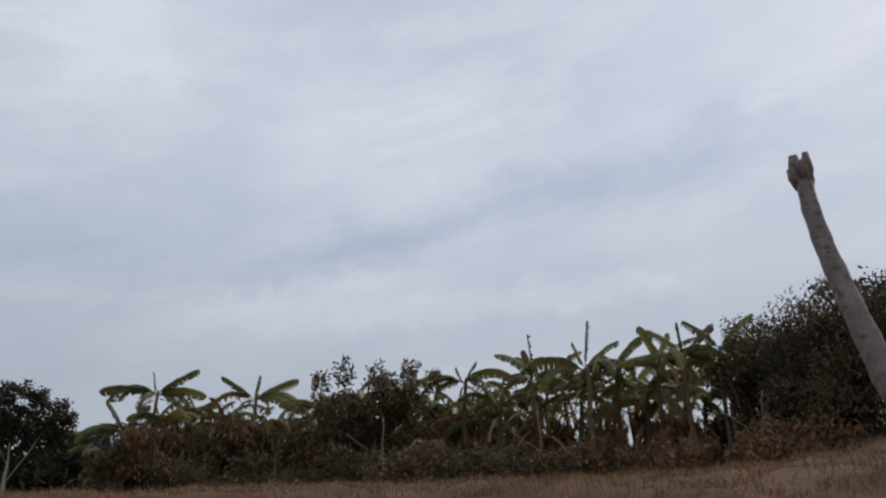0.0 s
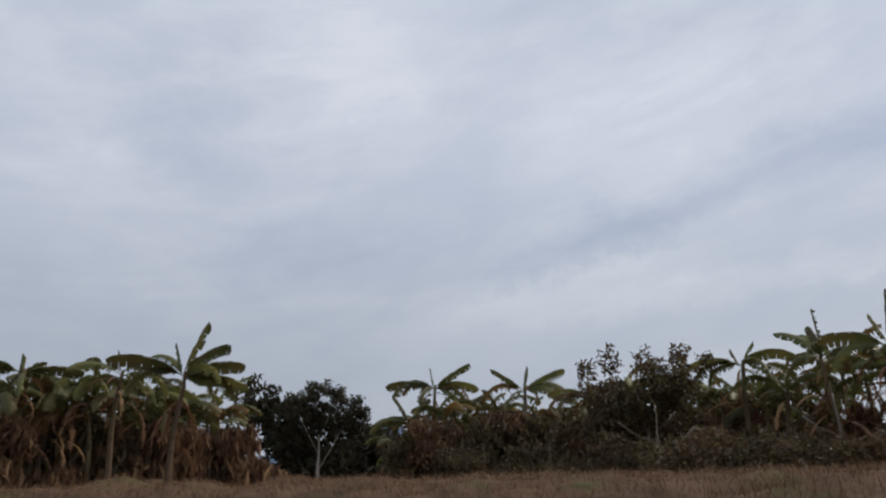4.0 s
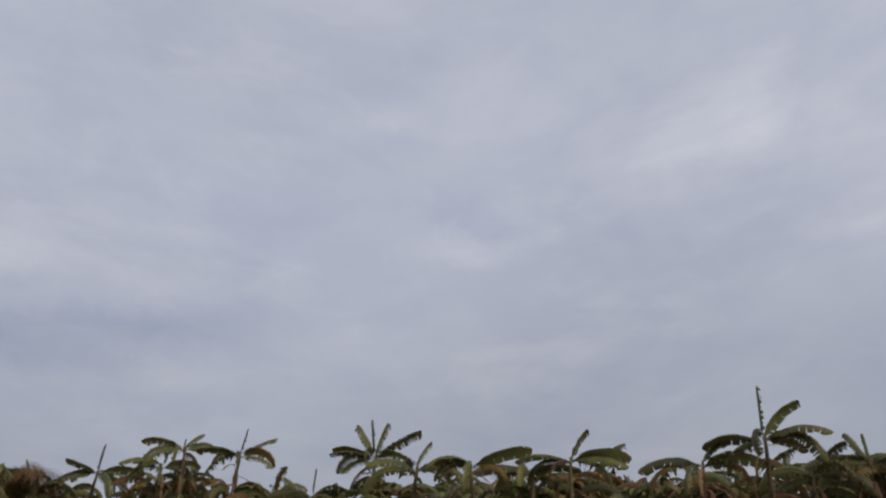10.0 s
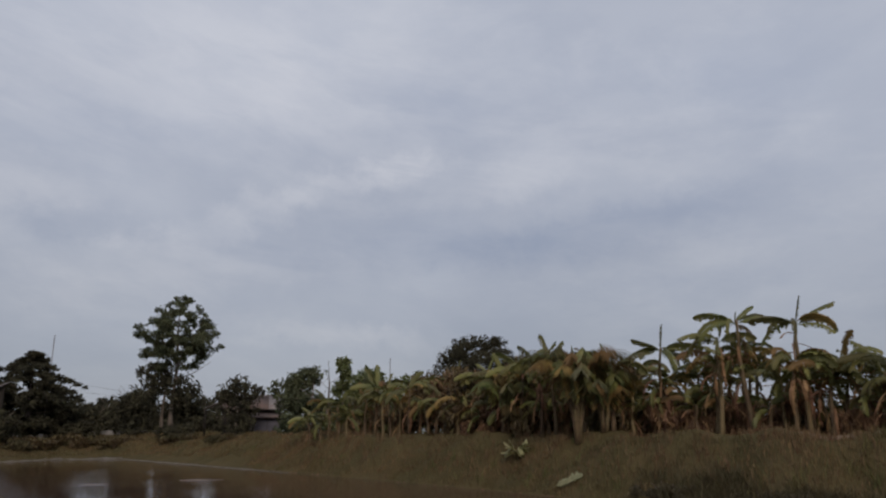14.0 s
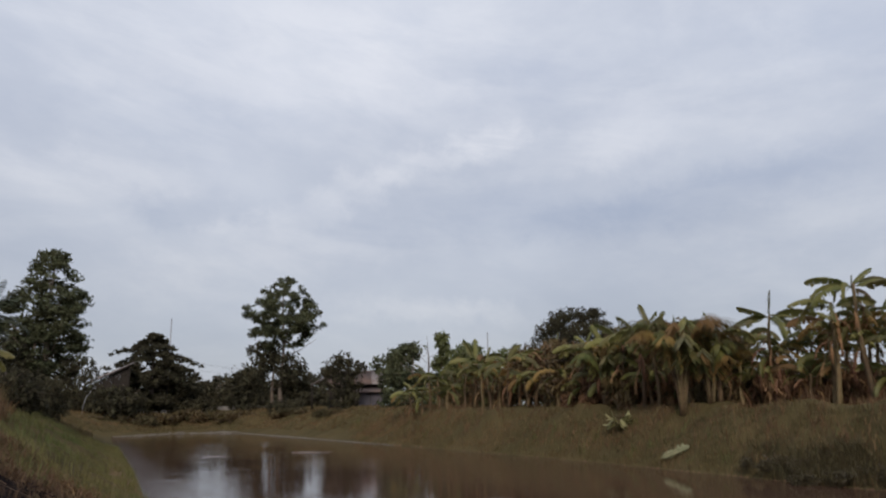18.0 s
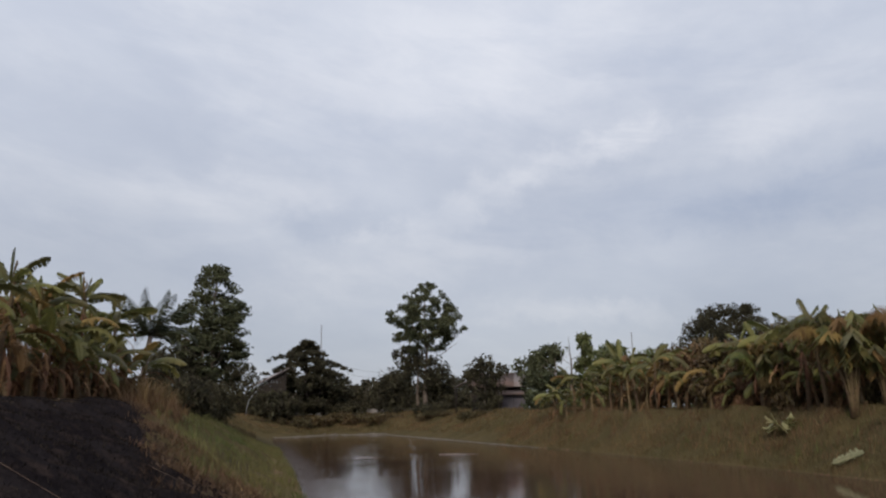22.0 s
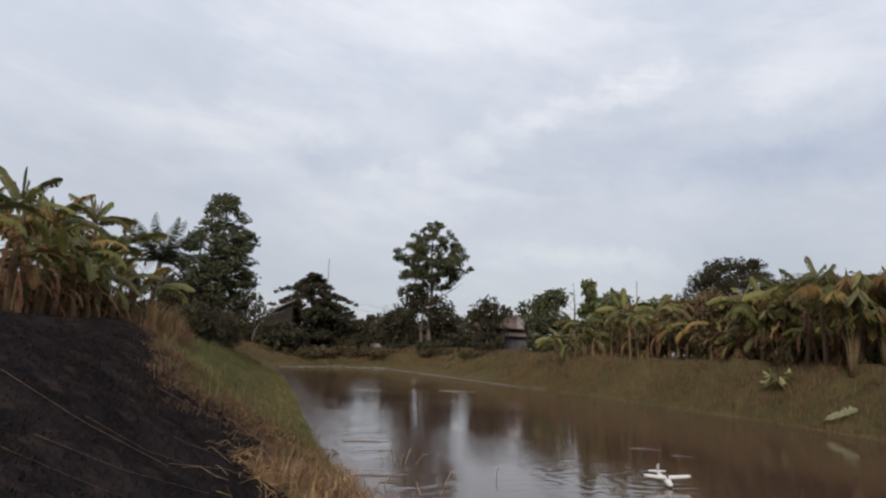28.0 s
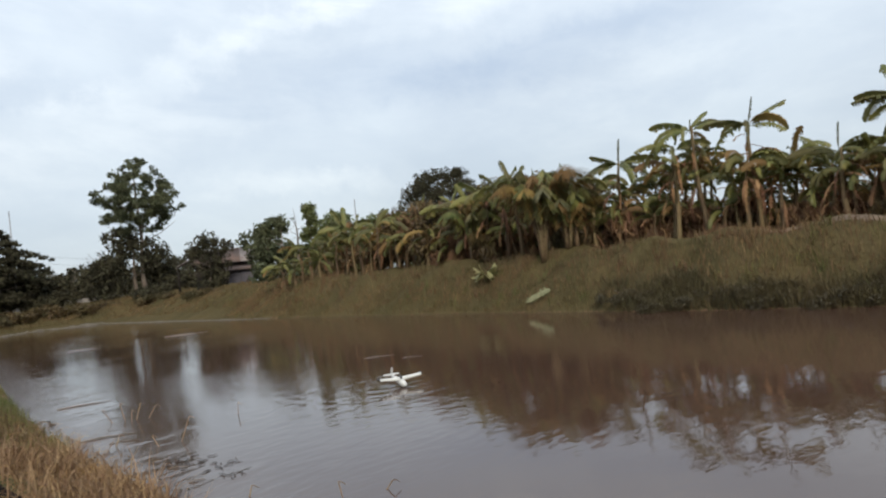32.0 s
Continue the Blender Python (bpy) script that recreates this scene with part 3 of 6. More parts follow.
STEMS = []
for s in range(4):
    r = random.Random(40 + s)
    pts = [(0.05 * math.sin(k * 0.9 + s) * k / 6, 0.05 * math.cos(k * 1.1 + s) * k / 6, k / 6) for k in range(7)]
    STEMS.append(mesh("pseudostem", *tube(pts, [0.058, 0.052, 0.047, 0.043, 0.038, 0.032, 0.024], 9), M_STEM))


def banana(az, dist, crown, leaves=(), seed=0, wild=7, skirt=4, scale=1.0, young=False, calm=False):
    """A banana plant whose leaves leave the stem at the angle crown over the eye's level. leaves: (way, rise, droop, length, torn),
    way 0 to the right of a viewer on the bank, 180 to the left, 90 away. wild: leaves of its own growth."""
    r = random.Random(seed * 31 + int(az * 10))
    x, y = spot(az, dist)
    z = ground(x, y)
    tall = max(0.8, EYE + dist * math.tan(radians(crown)) - z)
    state = "young banana plant with green leaves on the bank" if young else r.choice(
        ["banana plant with arching frayed leaves and brown hanging sheaths", "tall banana plant with torn leaves and a dry brown stem",
         "banana plant with drooping leaves, dead ones hanging down"])
    ob = thing("banana_plant", x, y, z - 0.08, state, "banana plant", "banana plants round the pond", turn=az)
    lean = pose(0, 0, 0, r.uniform(-4, 4), r.uniform(-4, 4), 0)
    fat = 1.0 if young else r.uniform(1.15, 1.7)
    part("pseudostem", STEMS[r.randrange(4)], ob, lean @ Matrix.Diagonal((fat * 1.25, fat * 1.25, tall + 0.1, 1)))
    top = lean @ Vector((0, 0, tall))
    todo = list(leaves)
    for q in range(wild):
        kind = r.random()
        rise, droop = ((76, 60) if kind < (0.3 if az > 165 else 0.08) else (62, 112) if kind < 0.5 else (40, 112) if kind < 0.8 else (12, 95))
        if calm and rise > 45:
            rise, droop = 30, 112
        way = q * 137.5 + r.uniform(-25, 25)
        way -= 26 * math.sin(radians(2 * way))       # more to the sides, into the light gaps, than along the row's depth
        todo.append((way, rise, droop, r.uniform(1.15, 1.85) * scale, r.choice((0.4, 0.7, 1.0))))
    if az > 165:                # young leaves still rolled up
        todo += [(r.uniform(0, 360), 84, 4, r.uniform(0.45, 0.9), 0.4) for _ in range(3)]
    for q, (way, rise, droop, length, torn) in enumerate(todo):
        me = banana_leaf(rise, droop, torn, r.randrange(4), dry=r.random() < (0.32 if az > 165 else 0.22) and q >= len(leaves))
        part("leaf", me, ob, Matrix.Translation(top + Vector((0, 0, -0.04 * (q % 4)))) @ pose(0, 0, 0, 0, 0, way) @ pose(0, 0, 0, r.uniform(-14, 14), 0, 0) @ Matrix.Diagonal((length * 1.08, length * (r.uniform(0.9, 1.15) if q < len(leaves) else r.uniform(0.95, 1.4) if az > 165 else r.uniform(0.62, 0.95)), length * 1.08, 1)))
    for q in range(skirt):
        length = r.uniform(0.8, 1.7) * scale
        me = banana_leaf(r.choice((-35, -10, 15)), r.choice((60, 95)), 0.7, q % 4, dead=True)
        part("dead_leaf", me, ob, Matrix.Translation(top + Vector((0, 0, -0.1 - r.random() * tall * 0.55))) @ pose(0, 0, 0, 0, 0, r.uniform(0, 360)) @ Matrix.Diagonal((length, length, length, 1)),
             "dry brown hanging leaf" if q == 0 else "")
    return ob


def tall_banana(az, dist, crown, leaves):
    """A plant that stands out over the others."""
    global tall_count
    far_row = 90 < az < 140
    grown = 1.08 if far_row else 0.75 if az > 165 else 1.0
    banana(az, dist + (6.4 if 90 < az < 113 else 4.5 if far_row else 0), crown + (0 if az < 165 else 0.6 if az < 176.5 else 1.1), [(q[0], q[1], q[2], q[3] * grown, q[4]) for q in leaves],
           seed=tall_count, wild=5 if len(leaves) < 5 else 4, skirt=14 if az > 165 else 9, scale=0.8 if az > 165 else 1.0, calm=az < 165)
    tall_count += 1


tall_count = 0
tall_banana(62.4, 22.0, 8.1, [(95, 88, 0, 1.35, 0.7), (8, 66, 50, 1.45, 0.3), (-10, 38, 75, 1.75, 0.25), (172, 32, 70, 1.6, 0.3), (15, 5, 50, 1.1, 0.3), (200, 5, 60, 1.0, 0.4)])
tall_banana(60.2, 22.6, 5.6, [(5, 62, 45, 1.2, 0.4), (170, 40, 60, 1.0, 0.3)])
tall_banana(51.2, 23.0, 7.9, [(176, 26, 42, 1.6, 0.2), (4, 22, 40, 1.5, 0.2), (60, 78, 10, 0.55, 0.1), (110, 86, 0, 0.6, 0.2)])
tall_banana(40.6, 21.0, 8.2, [(20, 76, 12, 1.5, 0.2), (8, 55, 42, 1.5, 0.2), (-5, 30, 40, 1.6, 0.2), (0, 12, 42, 1.7, 0.2), (178, 32, 48, 1.9, 0.2), (150, 72, 90, 1.2, 0.6), (120, 84, 0, 0.9, 0.8)])
tall_banana(44.5, 22.5, 8.0, [(175, 42, 80, 1.4, 0.6), (70, 84, 0, 0.7, 0.4)])
tall_banana(47.8, 24.0, 7.0, [(178, 35, 60, 1.7, 0.3), (10, 40, 70, 1.3, 0.3)])
tall_banana(21.0, 30.0, 7.2, [(178, 24, 48, 1.9, 0.3), (5, 40, 15, 1.7, 0.3), (-3, 24, 55, 1.8, 0.3), (100, 84, 0, 0.9, 0.6)])
tall_banana(22.8, 29.0, 4.6, [(165, 62, 12, 1.3, 0.2), (178, 12, 35, 1.5, 0.3), (20, 65, 30, 1.2, 0.3)])
tall_banana(19.0, 31.0, 5.6, [(10, 45, 60, 1.3, 0.3), (150, 60, 40, 1.2, 0.3)])
tall_banana(14.4, 28.0, 6.9, [(172, 40, 12, 1.4, 0.2), (40, 72, 10, 1.0, 0.2), (8, 32, 65, 1.6, 0.3), (0, 36, 20, 1.7, 0.4), (-8, 8, 45, 1.6, 0.4)])
tall_banana(9.7, 27.0, 6.3, [(70, 84, 0, 1.0, 0.4), (170, 30, 60, 1.4, 0.4)])
tall_banana(-2.0, 25.0, 7.9, [(3, 38, 78, 1.7, 0.2), (178, 34, 70, 1.6, 0.2), (30, 64, 15, 0.9, 0.2), (150, 66, 5, 0.7, 0.1)])
tall_banana(-7.6, 23.0, 8.0, [(90, 88, 0, 1.25, 0.8), (175, 62, 60, 1.4, 0.3), (160, 75, 10, 1.0, 0.3), (5, 40, 80, 1.5, 0.4)])
tall_banana(-11.6, 22.0, 8.6, [(90, 90, 0, 1.35, 0.8), (12, 52, 30, 1.3, 0.3), (174, 38, 62, 1.7, 0.3), (0, 40, 85, 1.5, 0.3), (170, 72, 8, 0.9, 0.3)])
tall_banana(-13.6, 22.6, 8.4, [(20, 58, 25, 1.2, 0.3), (4, 35, 85, 1.5, 0.3), (176, 30, 90, 1.4, 0.3)])
tall_banana(-16.4, 22.0, 8.7, [(10, 48, 40, 1.3, 0.4), (150, 74, 10, 1.1, 0.3), (40, 70, 20, 1.0, 0.4), (0, 12, 30, 1.2, 0.2), (180, 10, 35, 1.3, 0.2)])
tall_banana(-18.8, 21.5, 9.0, [(170, 55, 30, 1.2, 0.4), (90, 88, 0, 0.95, 0.3), (8, 56, 20, 1.2, 0.3), (175, 35, 75, 1.4, 0.3), (0, -5, 40, 1.2, 0.3)])
tall_banana(-21.0, 21.5, 9.3, [(168, 60, 30, 1.2, 0.4), (12, 58, 30, 1.3, 0.4), (5, 30, 75, 1.8, 0.2), (40, 62, 20, 1.0, 0.3), (178, 20, 60, 1.3, 0.3)])
tall_banana(66.9, 22.0, 6.6, [(30, 62, 55, 1.1, 0.3), (178, 30, 70, 1.7, 0.3), (2, 36, 80, 1.7, 0.3)])
tall_banana(56.2, 23.0, 6.2, [(178, 30, 70, 1.6, 0.3), (140, 80, 5, 0.8, 0.3), (160, 70, 10, 0.9, 0.4)])
tall_banana(76.4, 22.0, 7.4, [(25, 70, 35, 1.1, 0.3), (176, 28, 55, 1.6, 0.2), (2, 32, 65, 1.7, 0.2), (70, 84, 0, 0.5, 0.1), (-4, 15, 50, 1.6, 0.3)])
tall_banana(83.6, 22.0, 7.2, [(178, 25, 50, 1.1, 0.3), (0, 28, 30, 1.7, 0.15), (170, 40, 80, 1.4, 0.5)])
tall_banana(79.4, 22.5, 6.6, [(176, 22, 40, 1.6, 0.2), (2, 30, 60, 1.5, 0.2)])
tall_banana(91.7, 22.5, 7.7, [(165, 64, 10, 1.3, 0.4), (90, 88, 0, 1.25, 0.5), (20, 78, 12, 1.25, 0.4), (176, 40, 55, 1.5, 0.3), (178, 22, 40, 1.5, 0.4), (3, 38, 18, 1.8, 0.4), (172, 5, 60, 1.2, 0.5)])
tall_banana(88.6, 23.0, 6.8, [(20, 70, 30, 1.0, 0.5), (178, 40, 70, 1.5, 0.3), (2, 36, 85, 1.5, 0.3)])
tall_banana(95.7, 22.6, 4.9, [(90, 88, 0, 0.9, 0.7), (178, 30, 60, 1.5, 0.3), (2, 34, 60, 1.4, 0.3)])
tall_banana(101.2, 24.0, 7.7, [(6, 38, 22, 1.4, 0.2), (95, 86, 0, 0.95, 0.7), (176, 35, 60, 1.5, 0.3), (-6, 20, 80, 1.3, 0.5)])
tall_banana(104.8, 24.5, 8.0, [(15, 55, 30, 0.9, 0.3), (175, 45, 70, 1.5, 0.3), (0, 38, 85, 1.5, 0.3), (100, 84, 0, 0.5, 0.3)])
tall_banana(107.0, 24.8, 6.8, [(176, 35, 70, 1.5, 0.3), (80, 84, 0, 0.9, 0.4), (3, 35, 70, 1.3, 0.3)])
tall_banana(111.0, 26.5, 6.2, [(170, 30, 18, 1.15, 0.2), (100, 80, 0, 1.05, 0.5), (2, 30, 60, 1.6, 0.3), (60, 84, 0, 0.8, 0.3), (178, 10, 60, 1.4, 0.3)])
tall_banana(114.6, 27.5, 5.2, [(175, 55, 60, 1.2, 0.3), (12, 30, 15, 1.3, 0.2), (165, 70, 10, 1.0, 0.3)])
tall_banana(118.8, 29.5, 5.4, [(160, 72, 10, 1.3, 0.4), (20, 70, 10, 1.0, 0.4), (178, 35, 90, 1.9, 0.4), (0, 35, 95, 1.8, 0.4)])
tall_banana(116.6, 28.8, 4.4, [(178, 40, 95, 2.0, 0.5), (0, 40, 95, 2.0, 0.5), (140, 80, 0, 1.3, 0.4)])
tall_banana(121.3, 31.6, 4.7, [(170, 60, 50, 1.5, 0.5), (15, 64, 40, 1.5, 0.4), (60, 80, 5, 1.0, 0.4), (178, 36, 80, 1.7, 0.5), (0, 36, 80, 1.7, 0.5)])
tall_banana(119.9, 30.6, 5.0, [(20, 70, 20, 1.3, 0.4), (160, 66, 40, 1.4, 0.4), (178, 34, 85, 1.8, 0.5), (2, 36, 85, 1.7, 0.4)])
tall_banana(122.6, 33.4, 4.3, [(150, 74, 10, 1.2, 0.3), (175, 40, 70, 1.6, 0.4), (5, 42, 70, 1.5, 0.4)])
tall_banana(124.0, 35.5, 4.3, [(30, 70, 15, 1.2, 0.3), (178, 36, 80, 1.6, 0.4), (0, 40, 70, 1.6, 0.4)])
tall_banana(127.0, 38.5, 3.9, [(40, 76, 10, 1.3, 0.3), (175, 40, 70, 1.6, 0.4), (5, 46, 60, 1.5, 0.4)])
tall_banana(132.7, 43.0, 3.6, [(165, 66, 15, 1.5, 0.3), (130, 76, 5, 1.4, 0.3), (10, 40, 55, 1.6, 0.3), (178, 30, 60, 1.6, 0.3)])
tall_banana(137.6, 47.0, 1.1, [(176, 30, 80, 1.4, 0.3), (4, 30, 80, 1.5, 0.3), (90, 60, 60, 1.2, 0.3)])
tall_banana(173.0, 24.5, 7.7, [(90, 86, 0, 1.1, 0.3), (30, 66, 25, 1.2, 0.3), (178, 35, 75, 1.7, 0.3), (2, 38, 60, 1.6, 0.3)])
tall_banana(175.6, 23.0, 7.4, [(150, 70, 20, 1.1, 0.3), (90, 84, 0, 0.9, 0.3), (2, 40, 80, 1.6, 0.3)])
tall_banana(177.6, 20.0, 7.9, [(165, 62, 15, 1.4, 0.1), (178, 30, 60, 1.8, 0.2), (10, 35, 70, 1.6, 0.3)])
tall_banana(170.6, 26.0, 6.4, [(2, 40, 50, 1.7, 0.2), (178, 40, 70, 1.5, 0.3), (60, 80, 10, 1.1, 0.3)])
tall_banana(171.0, 25.0, 3.6, [(0, 42, 70, 1.7, 0.2), (170, 60, 50, 1.3, 0.2)])
tall_banana(168.4, 27.0, 3.0, [(0, 45, 85, 1.9, 0.3), (175, 50, 80, 1.5, 0.3)])

# the thicket between them: azimuth, crown angle
SKYLINE = [(-23, 7.0), (-15, 6.5), (-8, 6.2), (-2, 6.2), (6, 5.6), (12, 5.0), (22, 4.4), (23.5, 3.6), (37.5, 5.6), (44, 6.2), (51, 6.2), (58, 4.8), (61, 3.8), (67, 5.0), (76, 5.6), (85, 5.2),
           (92, 5.2), (96, 4.0), (104, 5.2), (112, 4.6), (118, 3.9), (126, 3.6), (132, 2.9), (137, 2.0)]
rng = random.Random(5)


def bank_distance(az):
    """How far off the row along the pond stands."""
    table = [(-25, 22.5), (-8, 23.5), (5, 26), (14, 28.5), (24, 30), (37, 23), (60, 22.3), (86, 24), (92, 28.2), (98, 29.4), (107, 31.2), (115, 33.2), (124, 37.0), (131, 43.5), (138, 51.5)]
    return float(np.interp(az, [p[0] for p in table], [p[1] for p in table]))


az_ = -23.0
while az_ < 138:
    if not (24 < az_ < 37) and not (7.5 < az_ < 11 and rng.random() < 0.5):
        c_ = float(np.interp(az_, [p[0] for p in SKYLINE], [p[1] for p in SKYLINE])) + rng.uniform(-1.3, 0.5)
        d_ = bank_distance(az_) + rng.uniform(0.0, 3.2)
        banana(az_, d_, c_, seed=int(az_ * 3) + 200, wild=9, skirt=9 if az_ < 124 else 4, scale=0.95 if az_ > 88 else 1.05)
    az_ += rng.uniform(1.0, 1.6) * 24 / bank_distance(az_)
az_ = 91.0
while az_ < 125:
    c_ = float(np.interp(az_, [p[0] for p in SKYLINE], [p[1] for p in SKYLINE])) * rng.uniform(0.35, 0.85)
    banana(az_, bank_distance(az_) + rng.uniform(0.2, 2.2), c_, seed=int(az_ * 5) + 900, wild=9, skirt=6, scale=0.9)
    az_ += rng.uniform(0.9, 1.5)
for a_, d_, c_ in [(179.5, 19, 6.5), (176.6, 26, 6.0), (174.2, 27, 6.2), (172.0, 28, 5.0), (178.4, 24, 5.8), (174.8, 22, 4.2), (172.6, 23.5, 3.6), (176.8, 21, 4.4), (181.5, 20, 7), (184, 21, 7), (177.2, 24, 7.2), (174.4, 24.5, 7.0), (179, 22, 7.6), (172.0, 25.5, 5.2), (169.6, 27, 2.6), (173.6, 22.5, 5.4), (175.8, 22, 5.6)]:
    banana(a_, d_, c_ + (0.5 if a_ < 176.5 else 1.0), seed=int(a_ * 7), wild=9, skirt=15, scale=0.85)


# ---- trees and shrubs ----
def foliage(name, blobs, count, size, mat, seed, drop=0.0):
    """A crown of many small leaves: blobs are (x, y, z, rx, ry, rz); leaves lie in clumps through each blob, denser near its skin."""
    g = np.random.default_rng(seed)
    vol = np.array([b[3] * b[4] * b[5] for b in blobs]) ** 0.62
    pick = g.choice(len(blobs), count, p=vol / vol.sum())
    B = np.array(blobs)[pick]
    clumps = 44
    cen = g.normal(size=(len(blobs), clumps, 3)); cen /= np.linalg.norm(cen, axis=2)[..., None]
    cen *= g.uniform(0.25, 1.0, (len(blobs), clumps, 1)) ** 0.7
    own = cen[pick, g.integers(0, clumps, count)]
    p = own + np.clip(g.normal(size=(count, 3)), -1.6, 1.6) * 0.15
    p = B[:, :3] + p * B[:, 3:]
    a = g.normal(size=(count, 3)); a /= np.linalg.norm(a, axis=1)[:, None]
    a[:, 2] -= drop
    b = np.cross(a, g.normal(size=(count, 3))); b /= np.linalg.norm(b, axis=1)[:, None]
    s = size * g.uniform(0.6, 1.4, (count, 1))
    w = s * g.uniform(0.3, 0.5, (count, 1))
    n = np.cross(a, b) * s * 0.15
    v = np.stack([p - a * s * 0.5, p + b * w * 0.5 + n, p + a * s * 0.5, p - b * w * 0.5 + n], 1).reshape(-1, 3)
    k = np.arange(count)[:, None] * 4
    f = np.concatenate([k + [0, 1, 2], k + [0, 2, 3]], 1).reshape(-1, 3)
    return mesh(name, v, f, mat, smooth=False)


def limbs(h, radius, reach, seed, start=0.35, count=8, lean=(0, 0), rise=0.5):
    """Trunk tube and limb tubes."""
    r = random.Random(seed)
    n = 7
    pts = [(lean[0] * k / n + 0.04 * h * 0.25 * math.sin(k * 1.3 + seed), lean[1] * k / n + 0.04 * h * 0.25 * math.cos(k * 1.7 + seed), h * k / n) for k in range(n + 1)]
    trunk = tube(pts, [radius * (1.25 if k == 0 else 1 - 0.85 * k / n) for k in range(n + 1)], 8)
    out = []
    for q in range(count):
        u = start + (0.92 - start) * q / max(1, count - 1)
        k = min(n - 1, int(u * n))
        w = u * n - k
        p = Vector(pts[k]).lerp(Vector(pts[k + 1]), w)
        a = q * 2.4 + r.random()
        L = reach * (1.15 - 0.75 * (u - start) / (1 - start)) * r.uniform(0.75, 1.1)
        d = Vector((math.cos(a), math.sin(a), rise + 0.3 * r.random()))
        mid = p + d * L * 0.5 + Vector((0, 0, -0.06 * L))
        tip = p + d * L
        out.append(tube([p, mid, tip], [radius * 0.42 * (1.1 - u), radius * 0.27 * (1.1 - u), 0.012], 5))
    return trunk, out


def tree(name, az, dist, base, top, label, category, blobs, count, leaf, mat, radius=0.15, trunk_h=None, bark=None, seed=0, reach=1.5, start=0.35, nl=8, lean=(0, 0), drop=0.3, group="", rise=0.5, angle=None, wide=1.0):
    """blobs in metres relative to the foot: across (right), depth, up, and three radii."""
    x, y = spot(az, dist)
    z = ground(x, y)
    ob = thing(name, x, y, z - 0.1, label, category, group, turn=az)
    if angle is not None:       # grown until its top stands at this angle over the eye's level
        k = (EYE + dist * math.tan(radians(angle)) - z) / max(q[2] + q[5] * 0.9 for q in blobs)
        ob.matrix_basis = ob.matrix_basis @ Matrix.Diagonal((k * wide, k * wide, k, 1))
    th = trunk_h or (top - base)
    trunk, arms = limbs(th, radius, reach, seed, start, nl, lean, rise)
    part("trunk", mesh("trunk", *trunk, bark or M_BARK), ob)
    for arm in arms:
        part("limb", mesh("limb", *arm, bark or M_BARK), ob)
    part("crown", foliage("crown", blobs, count, leaf, mat, seed + 3, drop), ob)
    return ob


def heap(n, wide, deep, low, high, r0, r1, seed, dome=True):
    """Blobs heaped into a rounded mass."""
    r = random.Random(seed)
    out = []
    for q in range(n):
        x = r.uniform(-1, 1)
        lid = high * (math.sqrt(max(0.05, 1 - x * x * 0.85)) if dome else 1)
        z = r.uniform(low, max(low + 0.1, lid))
        s = r.uniform(r0, r1)
        out.append((x * wide, r.uniform(-1, 1) * deep, max(s * 0.5, z - s * 0.6), s, s, s * 0.8))
    return out


def airy(shape, n, r0, r1, seed, even=1.2):
    """Many small clumps through a crown; shape: rows of height, reach, from the top down. even: how far the wide parts are favoured."""
    r = random.Random(seed)
    hs = [q[0] for q in shape][::-1]; ws = [q[1] for q in shape][::-1]
    out = []
    while len(out) < n:
        z = r.uniform(hs[0], hs[-1])
        w = float(np.interp(z, hs, ws))
        if r.random() > (w / max(ws)) ** even + 0.12:
            continue
        a, k = r.uniform(0, 2 * math.pi), math.sqrt(r.uniform(0.08, 1.0))
        s = r.uniform(r0, r1) * (0.5 + 0.5 * w / max(ws))
        out.append((math.cos(a) * w * k, math.sin(a) * w * k, z, s, s, s * r.uniform(0.6, 0.85)))
    return out


# the two tall trees beyond the pond's end
tree("tall_tree", 147.55, 90, 0, 13.0, "tall slim tree with an airy round crown beyond the pond", "tree",
     airy([(12.7, 0.8), (12.1, 1.35), (11.5, 1.8), (10.9, 2.2), (10.4, 3.1), (9.1, 3.45), (7.9, 3.6), (7.2, 2.8), (6.2, 1.9), (5.6, 1.2)], 165, 0.36, 0.66, 13, 0.9),
     13500, 0.28, M_SLATE, radius=0.22, trunk_h=11.6, seed=3, reach=2.8, start=0.42, nl=16, angle=10.1, wide=1.04)
tree("bushy_tree", 148.2, 91, 0, 6.2, "dense low tree under the tall one", "tree", heap(10, 2.3, 1.5, 1.0, 5.6, 1.1, 1.5, 6), 5200, 0.34, M_DARK, radius=0.16, trunk_h=4.5, seed=8, reach=1.6, angle=5.2)
tree("tall_tree", 163.8, 50, 0, 10.2, "tall conical tree with dark glossy leaves", "tree",
     airy([(10.4, 0.25), (9.9, 0.6), (9.2, 0.95), (8.5, 1.2), (7.6, 1.5), (6.9, 1.75), (6.2, 1.95), (5.6, 1.8), (4.6, 1.6), (3.4, 1.6), (2.6, 1.3)], 190, 0.32, 0.58, 17, 0.7),
     13000, 0.24, M_SLATE, radius=0.2, trunk_h=9.3, seed=11, reach=1.6, start=0.3, nl=16, angle=11.4, wide=1.34)
tree("bushy_tree", 164.4, 50, 0, 5.0, "dark dense bush at the foot of a tall tree", "bush", heap(9, 2.2, 1.4, 0.6, 4.6, 1.0, 1.4, 21), 8500, 0.2, M_DARK, radius=0.14, trunk_h=3.5, seed=22, reach=1.4, angle=5.4)
tree("bushy_tree", 165.4, 46, 0, 3.2, "dark rounded shrub beside a shed", "bush", heap(7, 1.6, 1.2, 0.4, 3.0, 0.8, 1.1, 23), 5500, 0.19, M_DARK, radius=0.1, trunk_h=2.2, seed=24, reach=1.0, angle=3.2)

